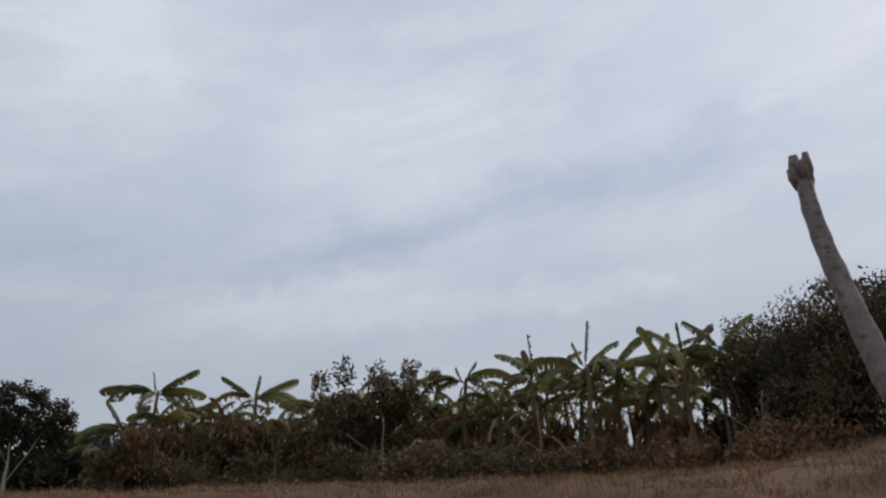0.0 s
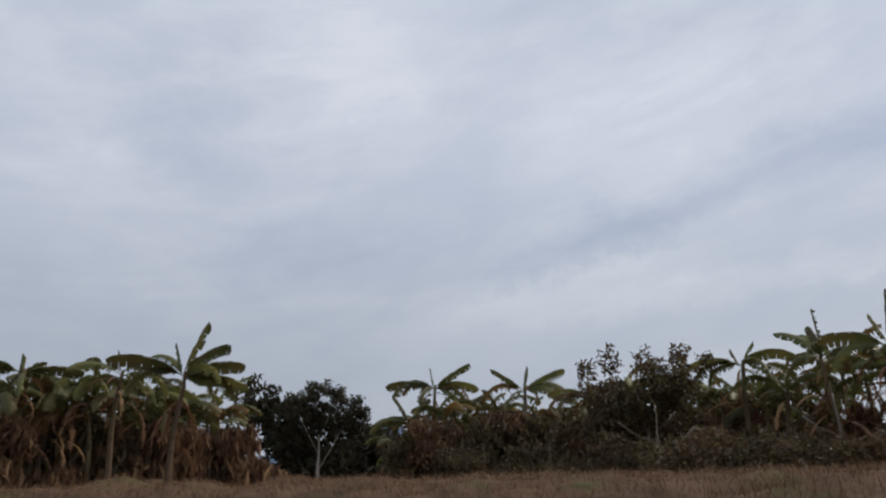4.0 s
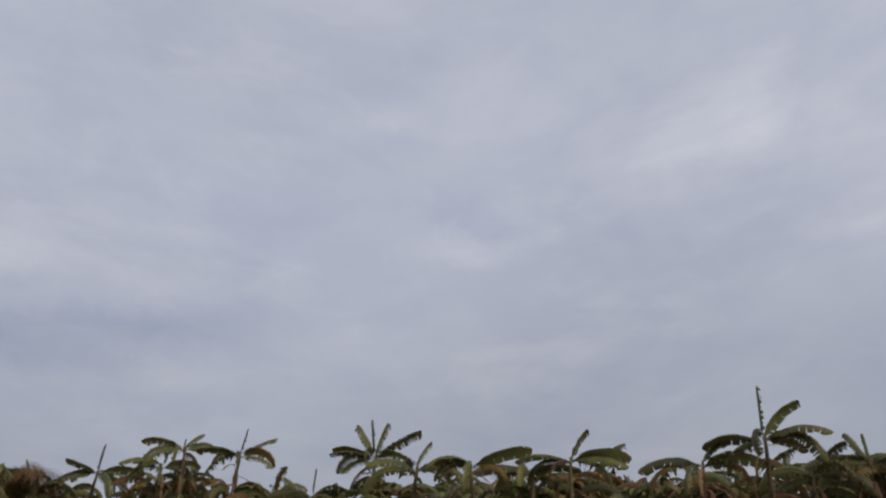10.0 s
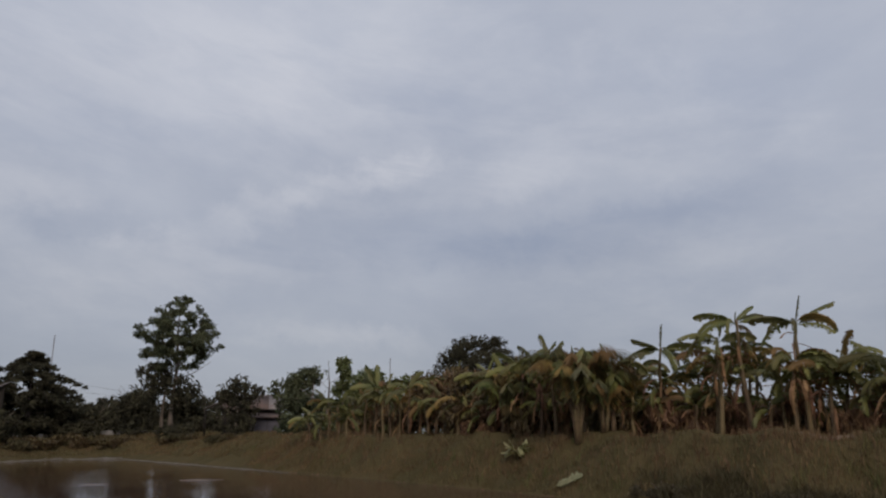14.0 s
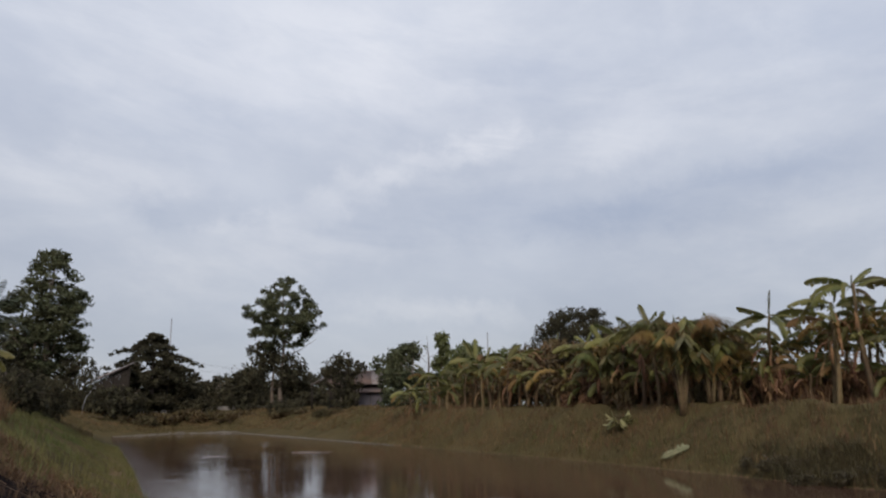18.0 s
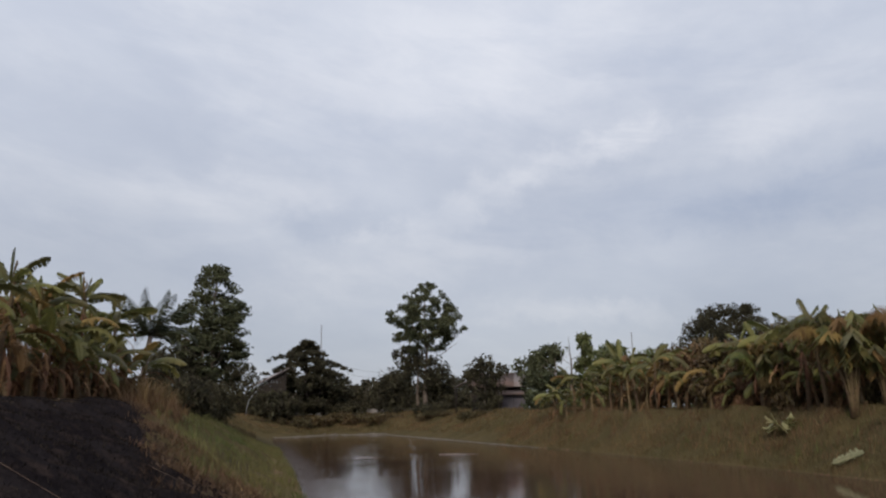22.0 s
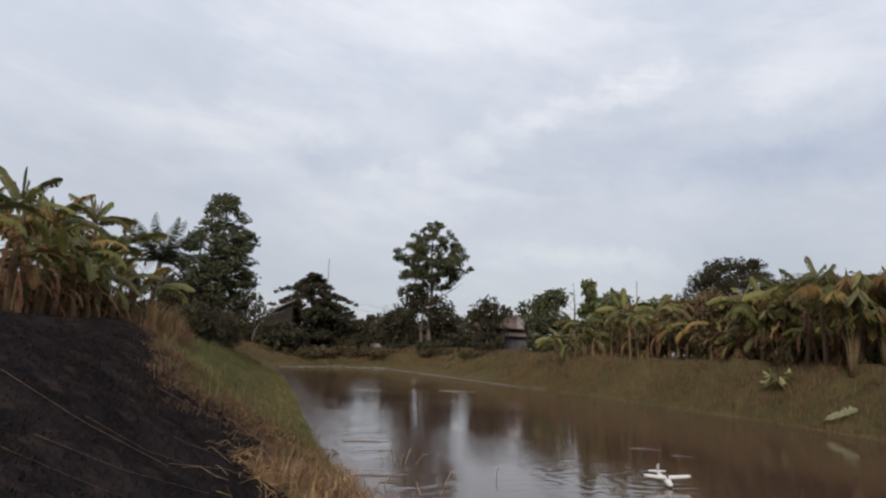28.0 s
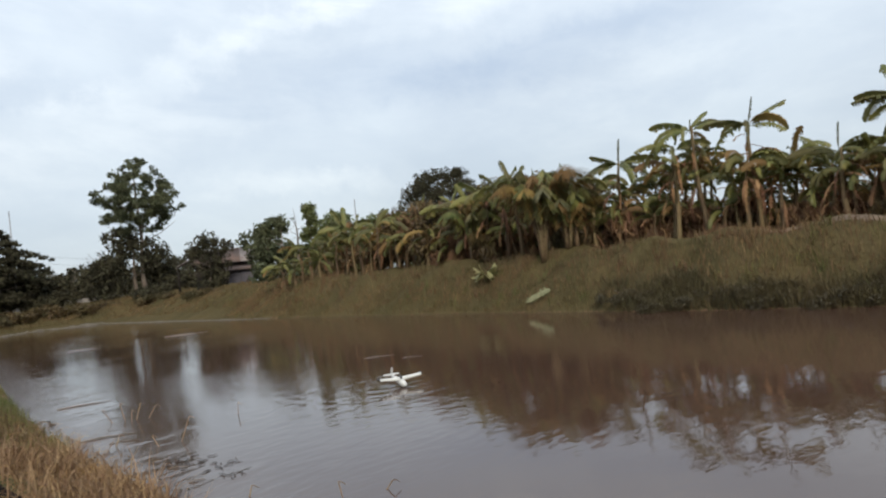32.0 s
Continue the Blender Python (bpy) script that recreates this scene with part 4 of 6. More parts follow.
# the layered tree with fronds like an umbrella
layers = []
fl_ = random.Random(77)
for lv, (zl, rl) in enumerate([(6.3, 0.8), (5.8, 1.6), (5.1, 2.4), (4.3, 3.0), (3.5, 3.5), (2.7, 3.7)]):
    for q in range(4 + lv):
        a = q * 2 * math.pi / (4 + lv) + lv * 1.1 + fl_.uniform(-0.2, 0.2)
        reach_ = rl * fl_.uniform(0.8, 1.12)
        zq = zl + fl_.uniform(-0.3, 0.3)
        for u, rad in ((0.35, 0.52), (0.62, 0.44), (0.84, 0.32), (1.0, 0.2)):
            layers.append((math.cos(a) * reach_ * u, math.sin(a) * reach_ * u, zq + 0.35 * math.sin(u * 2.6) - 0.16 * reach_ * u * u, rad, rad, rad * 0.5))
tree("layered_tree", 156.75, 94, 0, 6.4, "dark tree with layered fronds like an umbrella", "tree", layers + airy([(5.6, 0.3), (5.0, 0.8), (4.0, 1.5), (2.8, 2.2), (1.0, 2.6)], 34, 0.5, 0.8, 33) + heap(14, 3.4, 1.5, 0.3, 3.0, 1.0, 1.4, 31), 24000, 0.28, M_DARK, radius=0.18, trunk_h=5.8, seed=31, reach=2.0, rise=0.1, angle=5.6, wide=1.35)
tree("bushy_tree", 143.0, 70, 0, 4.9, "dark bush beside a tin-roofed house", "bush",
     [(0, 0, 4.3, 1.0, 1.0, 0.8), (-0.9, 0, 3.4, 1.1, 1.0, 1.0), (1.0, 0, 3.5, 1.1, 1.0, 0.9), (0, 0, 2.4, 1.7, 1.3, 1.2), (0, 0, 1.0, 1.6, 1.2, 0.9)], 2600, 0.34, M_DARK, radius=0.12, trunk_h=3.8, seed=41, reach=1.4, angle=4.4, wide=0.95)
for a_, d_, w_, h_, s_ in [(138.7, 66, 1.9, 4.6, 50), (137.5, 63, 1.9, 5.2, 51), (136.3, 61, 2.1, 4.7, 52), (134.3, 58, 2.2, 4.9, 53), (132.6, 57, 2.0, 4.8, 54), (131.0, 60, 2.0, 4.9, 55), (145.3, 132, 2.0, 3.0, 56), (150.4, 140, 1.6, 3.2, 57), (152.6, 138, 2.6, 2.3, 58), (154.4, 139, 2.0, 2.6, 59), (144.6, 130, 1.6, 1.6, 63), (159.8, 92, 1.4, 1.0, 64), (158.2, 93, 1.6, 1.5, 65), (161.6, 90, 1.4, 1.8, 66), (155.2, 139, 2.0, 1.9, 67), (147.2, 85, 1.5, 0.8, 68), (158.8, 87, 1.5, 2.1, 69)]:
    tree("small_tree", a_, d_, 0, h_, "small bushy tree behind the far bank", "tree", heap(8, w_, 1.2, 0.8, h_, 0.8, 1.1, s_), 2600, 0.34, M_SLATE if 136 < a_ < 139 else M_TREE if 130.5 < a_ < 136 else M_DARK, radius=0.1, trunk_h=h_ * 0.75, seed=s_, reach=1.3, angle=h_, group="small trees at the pond's end")
tree("plumed_tree", 135.2, 56, 0, 5.8, "thin tree with a feathery plume on top", "tree",
     [(0, 0, 5.3, 0.55, 0.5, 0.8), (0.2, 0, 4.5, 0.5, 0.5, 0.6), (-0.3, 0, 3.6, 0.6, 0.5, 0.5)], 700, 0.4, M_TREE, radius=0.06, trunk_h=5.2, seed=61, reach=0.7, angle=5.9)
tree("mango_tree", 124.8, 62, 0, 9.0, "dark dome-shaped tree rising behind the banana plants", "tree",
     airy([(8.5, 0.9), (8.2, 1.9), (7.6, 2.7), (6.7, 3.4), (5.4, 3.8), (3.5, 3.8), (2.0, 3.2)], 230, 0.5, 0.75, 71, 0.5), 30000, 0.20, M_DARK, radius=0.3, trunk_h=6.5, seed=71, reach=2.6, angle=7.7, wide=1.0)
# shrubs with dry tangles in the far row
for a_, d_, w_, h_, m_, s_ in [(121.4, 41, 2.0, 5.6, M_BUSH, 81), (119.4, 39.5, 1.8, 5.6, M_BUSH, 82), (117.4, 37.5, 1.7, 6.2, M_BUSH, 89), (115.4, 35.5, 1.6, 5.4, M_BUSH, 90), (113.0, 34.0, 1.6, 5.2, M_BUSH, 91), (123.4, 42, 1.8, 4.9, M_BUSH, 88), (126.5, 46, 2.0, 5.2, M_BUSH, 83), (129.4, 52, 2.2, 4.2, M_BUSH, 84), (124.6, 43, 2.0, 5.0, M_RUST, 85), (132.0, 56, 2.2, 3.4, M_BUSH, 86)]:
    tree("shrub", a_, d_, 0, h_, "tangled brownish shrub among the banana plants", "bush", heap(11, w_, 1.1, 0.5, 3.4, 0.7, 1.0, s_), 6500, 0.22, m_, radius=0.08, trunk_h=2.4, seed=s_, reach=1.0, drop=0.5, angle=h_, group="shrubs on the far bank")
# undergrowth behind the rows: azimuth, top angle
HEDGE = [(-22, 3.0), (-17, 2.6), (-12, 3.2), (-6, 5.6), (0, 5.8), (6, 5.8), (12, 4.8), (21, 4.6), (37, 6.0), (44, 6.6), (51, 6.4), (57, 5.0), (62, 3.6), (68, 5.4), (76, 6.2), (85, 5.4), (92, 3.6), (98, 3.0), (106, 3.0), (112, 3.2), (118, 3.6)]
q = 0
az_ = -21.0
while az_ < 119:
    if not 23.6 < az_ < 37.0:
        h_ = float(np.interp(az_, [p[0] for p in HEDGE], [p[1] for p in HEDGE])) + rng.uniform(-0.5, 0.3)
        d_ = bank_distance(az_) + 5.0
        tree("shrub", az_, d_, 0, 3.0, rng.choice(["dark undergrowth shrub behind the banana plants", "brownish undergrowth shrub with dead leaves behind the banana plants"]), "bush",
             heap(9, 1.5, 0.9, 0.3, 2.6, 0.6, 0.9, 300 + q), 1900, 0.3, (M_DARK, M_BUSH, M_BUSH)[q % 3], radius=0.07, trunk_h=2.0, seed=300 + q, reach=0.9, nl=5, angle=h_, group="undergrowth behind the banana plants")
        q += 1
    az_ += 3.2
for a_, d_, h_, s_ in [(172.5, 31, 4.0, 109), (176.5, 30, 4.6, 110), (168.6, 36, 3.0, 111), (180, 29, 5, 112), (166.0, 38, 2.6, 113)]:
    tree("shrub", a_, d_, 0, 3.0, "dark undergrowth shrub behind the banana plants", "bush", heap(9, 1.8, 1.0, 0.3, 2.6, 0.6, 0.95, s_), 2200, 0.3, M_BUSH if a_ > 170 else M_DARK, radius=0.07, trunk_h=2.0, seed=s_, reach=0.9, nl=5, angle=h_, group="undergrowth behind the banana plants")

# withered leaves heaped between the stems
az_ = -22.0
q = 0
while az_ < 184:
    if not 23.0 < az_ < 37.5 and not 125 < az_ < 168:
        if az_ < 140:
            h_ = float(np.interp(az_, [p[0] for p in SKYLINE], [p[1] for p in SKYLINE])) * rng.uniform(0.5, 0.8) * (0.6 if 90 < az_ < 113 else 1)
            d_ = bank_distance(az_) + rng.uniform(0.6, 2.4)
        else:
            h_, d_ = rng.uniform(2.6, 4.6), float(np.interp(az_, [168, 173, 178, 184], [28.5, 25, 21.5, 20.5])) + rng.uniform(0, 2)
        tree("withered_thicket", az_, d_, 0, 3.0, "thicket of withered brown leaves between banana stems", "bush", heap(8, 1.25, 0.6, 0.2, 2.4, 0.4, 0.7, 700 + q), 2000, 0.26, M_WITHER if q % 4 else M_BUSH, radius=0.06, trunk_h=1.6,
             seed=700 + q, reach=0.8, nl=3, angle=h_, drop=1.4, wide=rng.uniform(0.9, 1.2), group="withered thickets between the banana plants")
        q += 1
    az_ += 2.3 * 24 / min(34, bank_distance(az_) if az_ < 140 else 24)

# low brush in front of the rows on the field side
for q, (a_, d_, h_) in enumerate([(8.5, 21.5, 3.3), (4.5, 20.5, 3.6), (0.5, 20.5, 3.4), (-3.5, 20, 3.2), (-7.5, 19.5, 3.2), (-11.5, 19, 2.9), (-15.5, 18.5, 2.8), (-19.5, 18, 3.0), (-23.5, 18, 3.6), (12.5, 24, 3.0), (17.5, 26, 2.7)]):
    tree("low_brush", a_, d_, 0, 1.5, "low brownish brush before the banana plants", "bush", heap(8, 1.0, 0.6, 0.1, 1.1, 0.35, 0.5, 400 + q), 7000, 0.075, (M_BUSH, M_BUSH, M_WITHER)[q % 3], radius=0.03, trunk_h=0.9, seed=400 + q, reach=0.5, nl=4, angle=h_ + 0.2, wide=1.0, group="low brush on the field side")

# a belt of dry brush at the pond's end
br_ = random.Random(63)
for q in range(19):
    a_ = 142.6 + q * 0.98 + br_.uniform(-0.3, 0.3)
    dd = np.arange(50, 96, 0.1)
    lx, ly = -np.sin(np.radians(a_)) * dd, np.cos(np.radians(a_)) * dd
    ls = land(lx, ly)[1]
    d_ = float(dd[len(dd) - 1 - np.argmax((ls < 4.6)[::-1])]) + br_.uniform(0.0, 4.5)
    tree("low_brush", a_, min(d_, 89.5), 0, 1.0, "low dry brown brush behind the pond's far shore", "bush", heap(9, 1.5, 0.7, 0.05, 0.8, 0.3, 0.5, 800 + q), 1500, 0.2, (M_BUSH, M_SEDGE, M_BUSH)[q % 3], radius=0.03, trunk_h=0.6, seed=800 + q, reach=0.5, nl=3,
         angle=0.1 if 146.5 < a_ < 154.5 else br_.uniform(-0.25, 0.25), wide=1.2, group="dry brush at the pond's end")

# a rusty thicket under the plants at the field's edge
for q, (a_, d_, h_) in enumerate([(23.0, 28.6, 3.9), (21.4, 27.6, 4.9), (19.6, 28.0, 5.0), (17.8, 28.4, 5.2), (16.2, 28.0, 5.3), (14.2, 27.6, 5.0)]):
    tree("shrub", a_, d_, 0, 3.0, "rusty brown tangled shrub at the field's edge", "bush", heap(12, 1.0, 0.7, 0.2, 2.6, 0.5, 0.75, 430 + q), 4200, 0.15, (M_BUSH, M_WITHER, M_BUSH)[q % 3], radius=0.06, trunk_h=2.0, seed=430 + q, reach=0.9, nl=5, angle=h_, drop=0.8, group="rusty shrubs at the field's edge")

# trees of the field side
tree("pale_trunk_tree", 30.0, 38, 0, 4.6, "round dark tree with a pale forked trunk", "tree",
     [(0.2, 0, 4.2, 1.1, 1.0, 0.7), (-1.0, 0, 3.6, 1.2, 1.1, 0.8), (1.4, 0, 3.3, 1.1, 1.0, 0.8), (0, 0.6, 2.8, 1.6, 1.2, 0.9), (1.9, 0.3, 2.4, 0.8, 0.8, 0.6), (-1.6, 0.7, 2.2, 0.9, 0.9, 0.8)], 7000, 0.2, M_DARK, radius=0.11, trunk_h=2.4, bark=M_PALE, seed=121, reach=1.3, start=0.3, nl=3, rise=1.7, angle=7.7)
tree("bushy_tree", 33.8, 40, 0, 4.4, "dark narrow tree behind the field", "tree", heap(8, 1.3, 1.0, 0.6, 4.4, 0.8, 1.1, 131), 2600, 0.28, M_DARK, radius=0.1, trunk_h=3.4, seed=131, reach=1.0, angle=7.8)
tree("bushy_tree", 26.4, 41, 0, 2.4, "low dark shrub at the field's edge", "bush", heap(9, 2.2, 1.0, 0.3, 2.2, 0.7, 1.0, 133), 2600, 0.28, M_DARK, radius=0.08, trunk_h=1.6, seed=133, reach=0.9, angle=4.0)
tree("bushy_tree", 31.5, 42, 0, 3.0, "low dark shrub at the field's edge", "bush", heap(10, 3.4, 1.0, 0.3, 2.6, 0.8, 1.1, 134), 3200, 0.28, M_DARK, radius=0.08, trunk_h=1.8, seed=134, reach=0.9, angle=5.6)
tree("leafy_shrub", 5.2, 24.5, 0, 4.2, "tall leafy shrub with upright shoots", "bush",
     heap(12, 1.9, 1.2, 0.5, 3.7, 0.7, 1.0, 141) + [(1.0, 0, 3.45, 0.28, 0.25, 0.5), (0.1, 0, 3.4, 0.3, 0.22, 0.5), (-0.8, 0, 3.5, 0.34, 0.25, 0.45), (1.6, 0, 3.2, 0.25, 0.2, 0.45), (-1.4, 0, 3.2, 0.3, 0.25, 0.4)], 10000, 0.15, M_BUSH, radius=0.09, trunk_h=3.4, seed=141, reach=1.2, angle=9.9, wide=1.15)
for a_, d_, w_, h_, s_ in [(-24.3, 23, 0.85, 9.8, 150), (-26.2, 21.5, 1.05, 12.0, 151), (-28.8, 20, 1.5, 11.1, 152), (-31.6, 19, 2.0, 13.2, 153), (-35, 19, 2.2, 13.6, 154), (-39, 20, 2.2, 13.6, 155)]:
    tree("broad_tree", a_, d_, 0, h_, "big dark broad-leaved tree near a dead palm", "tree", heap(13, w_, 1.4, 0.4, 4.4, 0.75, 1.1, s_), 20000, 0.095, (M_DARK, M_BUSH)[s_ % 2], radius=0.14, trunk_h=3.3, seed=s_, reach=1.4, angle=h_, group="dark trees by the dead palm")

# far tree line and hill
far = []
fr = random.Random(9)
for q in range(150):
    a = 120 + q * 0.42 + fr.uniform(-0.2, 0.2)
    d = fr.uniform(155, 180)
    x, y = spot(a, d)
    s = fr.uniform(2.2, 3.8)
    far.append((x, y, 2.4 + fr.uniform(0.3, 4.4), s * 1.2, s * 1.2, s))
for q in range(170):
    a = -60 + q * 1.05 + fr.uniform(-0.3, 0.3)
    d = fr.uniform(85, 110)
    x, y = spot(a, d)
    s = fr.uniform(1.4, 2.4)
    far.append((x, y, 2.0 + fr.uniform(0.0, 2.4), s * 1.3, s * 1.3, s))
tagged(new("far_woods", foliage("far_woods", far, 42000, 0.75, M_TREE, 77, 0.2)), "far dark woods along the horizon", "woods", kind="stuff")
# the hill's sheet; its haze is only the blue of its material
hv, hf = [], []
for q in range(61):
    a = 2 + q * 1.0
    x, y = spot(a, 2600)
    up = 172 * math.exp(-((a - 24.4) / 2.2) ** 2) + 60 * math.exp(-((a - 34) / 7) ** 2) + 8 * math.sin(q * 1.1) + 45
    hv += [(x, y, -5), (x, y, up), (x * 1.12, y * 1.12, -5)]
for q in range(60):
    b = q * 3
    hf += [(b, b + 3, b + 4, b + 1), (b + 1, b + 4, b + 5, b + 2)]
tagged(new("far_hill", mesh("far_hill", hv, hf, M_HAZE_HILL)), "hazy blue hill far beyond the field", "hill", kind="structure")


# ---- palms ----
def frond(length, rise, droop, seed, mat):
    r = random.Random(seed)
    n, verts, faces, x, z = 16, [], [], 0.0, 0.0
    pts = []
    for s in range(n + 1):
        u = s / n
        a = radians(rise - droop * u ** 1.3)
        if s:
            x += math.cos(a) / n * length
            z += math.sin(a) / n * length
        pts.append((x, 0, z))
    bits = [tube(pts[::2], [0.03 * (1.05 - k / 8) for k in range(9)], 4)]
    for s in range(3, n * 2 + 1):
        u = s / (n * 2)
        k = min(n - 1, int(u * n)); w = u * n - k
        p = Vector(pts[k]).lerp(Vector(pts[k + 1]), w)
        L = 0.50 * math.sin(math.pi * min(1, 0.15 + u * 0.85)) ** 0.6 + 0.08
        for side in (-1, 1):
            d = Vector((0.80, side * 0.62, -0.18 - 0.25 * r.random())).normalized() * L
            o = Vector((0.055, 0, 0.012))
            faces_ = [(0, 1, 2), (0, 2, 3)]
            bits.append(([tuple(p - o), tuple(p + d * 0.5 - o * 0.8), tuple(p + d), tuple(p + d * 0.5 + o * 0.8 + Vector((0.02, 0, 0)))], faces_))
    v, f = merge(*bits)
    return mesh("frond", v, f, mat)


FRONDS = [frond(2.3, a, b, i, M_PALM) for i, (a, b) in enumerate([(84, 22), (64, 55), (44, 75), (15, 60), (74, 38), (55, 30), (30, 85)])]


def palm(az, dist, crown, label, fronds=20):
    x, y = spot(az, dist)
    z = ground(x, y)
    h = EYE + dist * math.tan(radians(crown)) - z
    ob = thing("coconut_palm", x, y, z - 0.1, label, "palm", turn=az)
    pts = [(0.05 * k, 0, h * k / 8) for k in range(9)]
    part("trunk", mesh("trunk", *tube(pts, [0.2, 0.16, 0.15, 0.14, 0.13, 0.13, 0.12, 0.12, 0.1], 9), M_BARK), ob)
    for q in range(fronds):
        part("frond", FRONDS[q % 7], ob, Matrix.Translation((0.4, 0, h)) @ pose(0, 0, 0, 0, 0, q * 137.5))
    return ob


palm(168.8, 36, 5.9, "coconut palm with narrow drooping fronds")

# the dead palm: a bare leaning trunk with a stub of a crown
BEND = [(-35.2, -3.6, 9.0), (-33.6, 1.0, 9.2), (-31.75, 5.2, 9.4), (-30.9, 8.8, 9.55), (-30.2, 12.0, 9.7), (-29.5, 15.2, 9.8), (-29.1, 18.0, 9.9), (-28.95, 20.6, 9.95)]
px_, py_ = spot(BEND[0][0], BEND[0][2])
pz_ = ground(px_, py_)
ob = thing("dead_palm_trunk", px_, py_, pz_ - 0.15, "bare leaning trunk of a dead palm with a knobbly top", "dead palm")
knots = [Vector((*spot(a, d), EYE + d * math.tan(radians(e)))) - Vector((px_, py_, pz_ - 0.15)) for a, e, d in BEND]
knots[0].z = 0.0
pts, rad = [], []
for k in range(29):
    u = k / 28 * 7
    i_ = min(6, int(u))
    pts.append(knots[i_].lerp(knots[i_ + 1], u - i_))
    rad.append((0.190 - 0.090 * (k / 28) ** 0.8) * (1.05 if k % 3 == 0 else 0.97))
part("trunk", mesh("trunk", *tube(pts, rad, 11), M_GREYBARK), ob)
for q in range(13):
    a = q * 2.4
    b0 = pts[-1] + Vector((math.cos(a) * 0.05, math.sin(a) * 0.05, -0.20 + 0.015 * q))
    out = 0.055 + 0.03 * math.sin(q * 1.9)
    tips = b0 + Vector((math.cos(a) * out, math.sin(a) * out, 0.22 + 0.13 * math.sin(q * 2.3) ** 2))
    part("frond_stub", mesh("frond_stub", *tube([b0, b0.lerp(tips, 0.55) + Vector((math.cos(a) * 0.02, math.sin(a) * 0.02, 0)), tips], [0.065, 0.058, 0.04], 6), M_GREYBARK), ob)


# ---- a weeping bamboo-like clump on the far bank ----
def cane_clump(az, dist, top, canes, seed):
    r = random.Random(seed)
    x, y = spot(az, dist)
    z = ground(x, y)
    h = EYE + dist * math.tan(radians(top)) - z
    ob = thing("weeping_clump", x, y, z - 0.05, "clump of arching yellow-green canes drooping over a dark hollow", "bush", "weeping clumps on the far bank", turn=az)
    for q in range(canes):
        a = q * 2.4 + r.uniform(-0.3, 0.3)
        reach = h * r.uniform(0.25, 0.62)
        up = h * r.uniform(0.75, 1.0)
        pts = []
        for k in range(11):
            u = k / 10
            rad = 0.12 + reach * u ** 1.5
            pts.append(Vector((math.cos(a) * rad, math.sin(a) * rad * 0.7, up * (1.9 * u - 1.15 * u * u) / 0.785)))
        part("cane", mesh("cane", *tube(pts, [0.022 * (1.05 - k / 10) + 0.003 for k in range(11)], 5), M_STEM), ob)
        bits = []
        for k in range(26):
            u = 0.35 + 0.65 * k / 25
            i_ = min(9, int(u * 10)); p = pts[i_].lerp(pts[i_ + 1], u * 10 - i_)
            for side in (-1, 1):
                d = Vector((math.cos(a + side * 1.0), math.sin(a + side * 1.0), -0.9 - 0.8 * r.random())).normalized() * r.uniform(0.35, 0.8)
                w = Vector((math.sin(a), -math.cos(a), 0.2)) * 0.045
                bits.append(([tuple(p), tuple(p + d * 0.5 + w), tuple(p + d), tuple(p + d * 0.5 - w)], [(0, 1, 2, 3)]))
        part("leaves", mesh("leaves", *merge(*bits), M_YELLOW if q % 3 == 0 else M_LEAF, smooth=False), ob)


cane_clump(117.2, 31.4, 6.6, 44, 5)
cane_clump(115.2, 31.6, 4.8, 20, 6)
cane_clump(122.6, 36.5, 5.0, 24, 7)


# ---- houses at the pond's end ----
def corrugated(w, l, pitch, waves=18, thick=0.03):
    """A sheet roof: w across the waves, l down the slope from the origin; tilted by pitch degrees."""
    verts, faces, n = [], [], waves * 4
    c, s = math.cos(radians(pitch)), math.sin(radians(pitch))
    for side in (0, 1):
        for k in range(n + 1):
            for e in (0, 1):
                zz_ = 0.03 * math.sin(k * math.pi / 2) - side * thick
                verts.append((-w / 2 + w * k / n, -e * l * c, -e * l * s + zz_))
    m = (n + 1) * 2
    for k in range(n):
        a = k * 2
        faces += [(a, a + 1, a + 3, a + 2), (m + a, m + a + 2, m + a + 3, m + a + 1), (a, a + 2, m + a + 2, m + a), (a + 1, m + a + 1, m + a + 3, a + 3)]
    faces += [(0, m, m + 1, 1), (2 * n, 2 * n + 1, m + 2 * n + 1, m + 2 * n)]
    return verts, faces


# the long house: a gabled roof, half hidden by a bush, with a lean-to at its near end
x, y = spot(141.9, 76)
gz0 = ground(x, y)
home = thing("small_house", x, y, gz0 - 0.05, "long low house with dark walls and a pale patched tin roof", "house", turn=141.9)


def over(el, d=76):
    return EYE + d * math.tan(radians(el)) - gz0


ridge_, eave_ = over(2.85), over(2.05)
for x0, x1 in ((-2.8, -0.4), (0.5, 2.8)):
    part("wall", mesh("wall", *box(x0, -1.5, 0, x1, -1.38, eave_), M_OLD, smooth=False), home)
part("wall", mesh("wall", *box(-2.8, 1.38, 0, 2.8, 1.5, eave_), M_OLD, smooth=False), home)
for sx in (-2.8, 2.68):
    v = [(sx + e, yy, zz) for e in (0, 0.12) for yy, zz in ((-1.377, 0), (1.377, 0), (1.377, eave_), (0, ridge_ - 0.08), (-1.377, eave_))]
    part("gable_wall", mesh("gable_wall", v, [(0, 1, 2, 3, 4), (9, 8, 7, 6, 5)] + [(k, 5 + k, 5 + (k + 1) % 5, (k + 1) % 5) for k in range(5)], M_OLD, smooth=False), home)
part("door", mesh("door", *box(-0.38, -1.47, 0.02, 0.48, -1.42, 1.95), M_WOOD, smooth=False), home)
pit_ = math.degrees(math.atan2(ridge_ - eave_, 1.5))
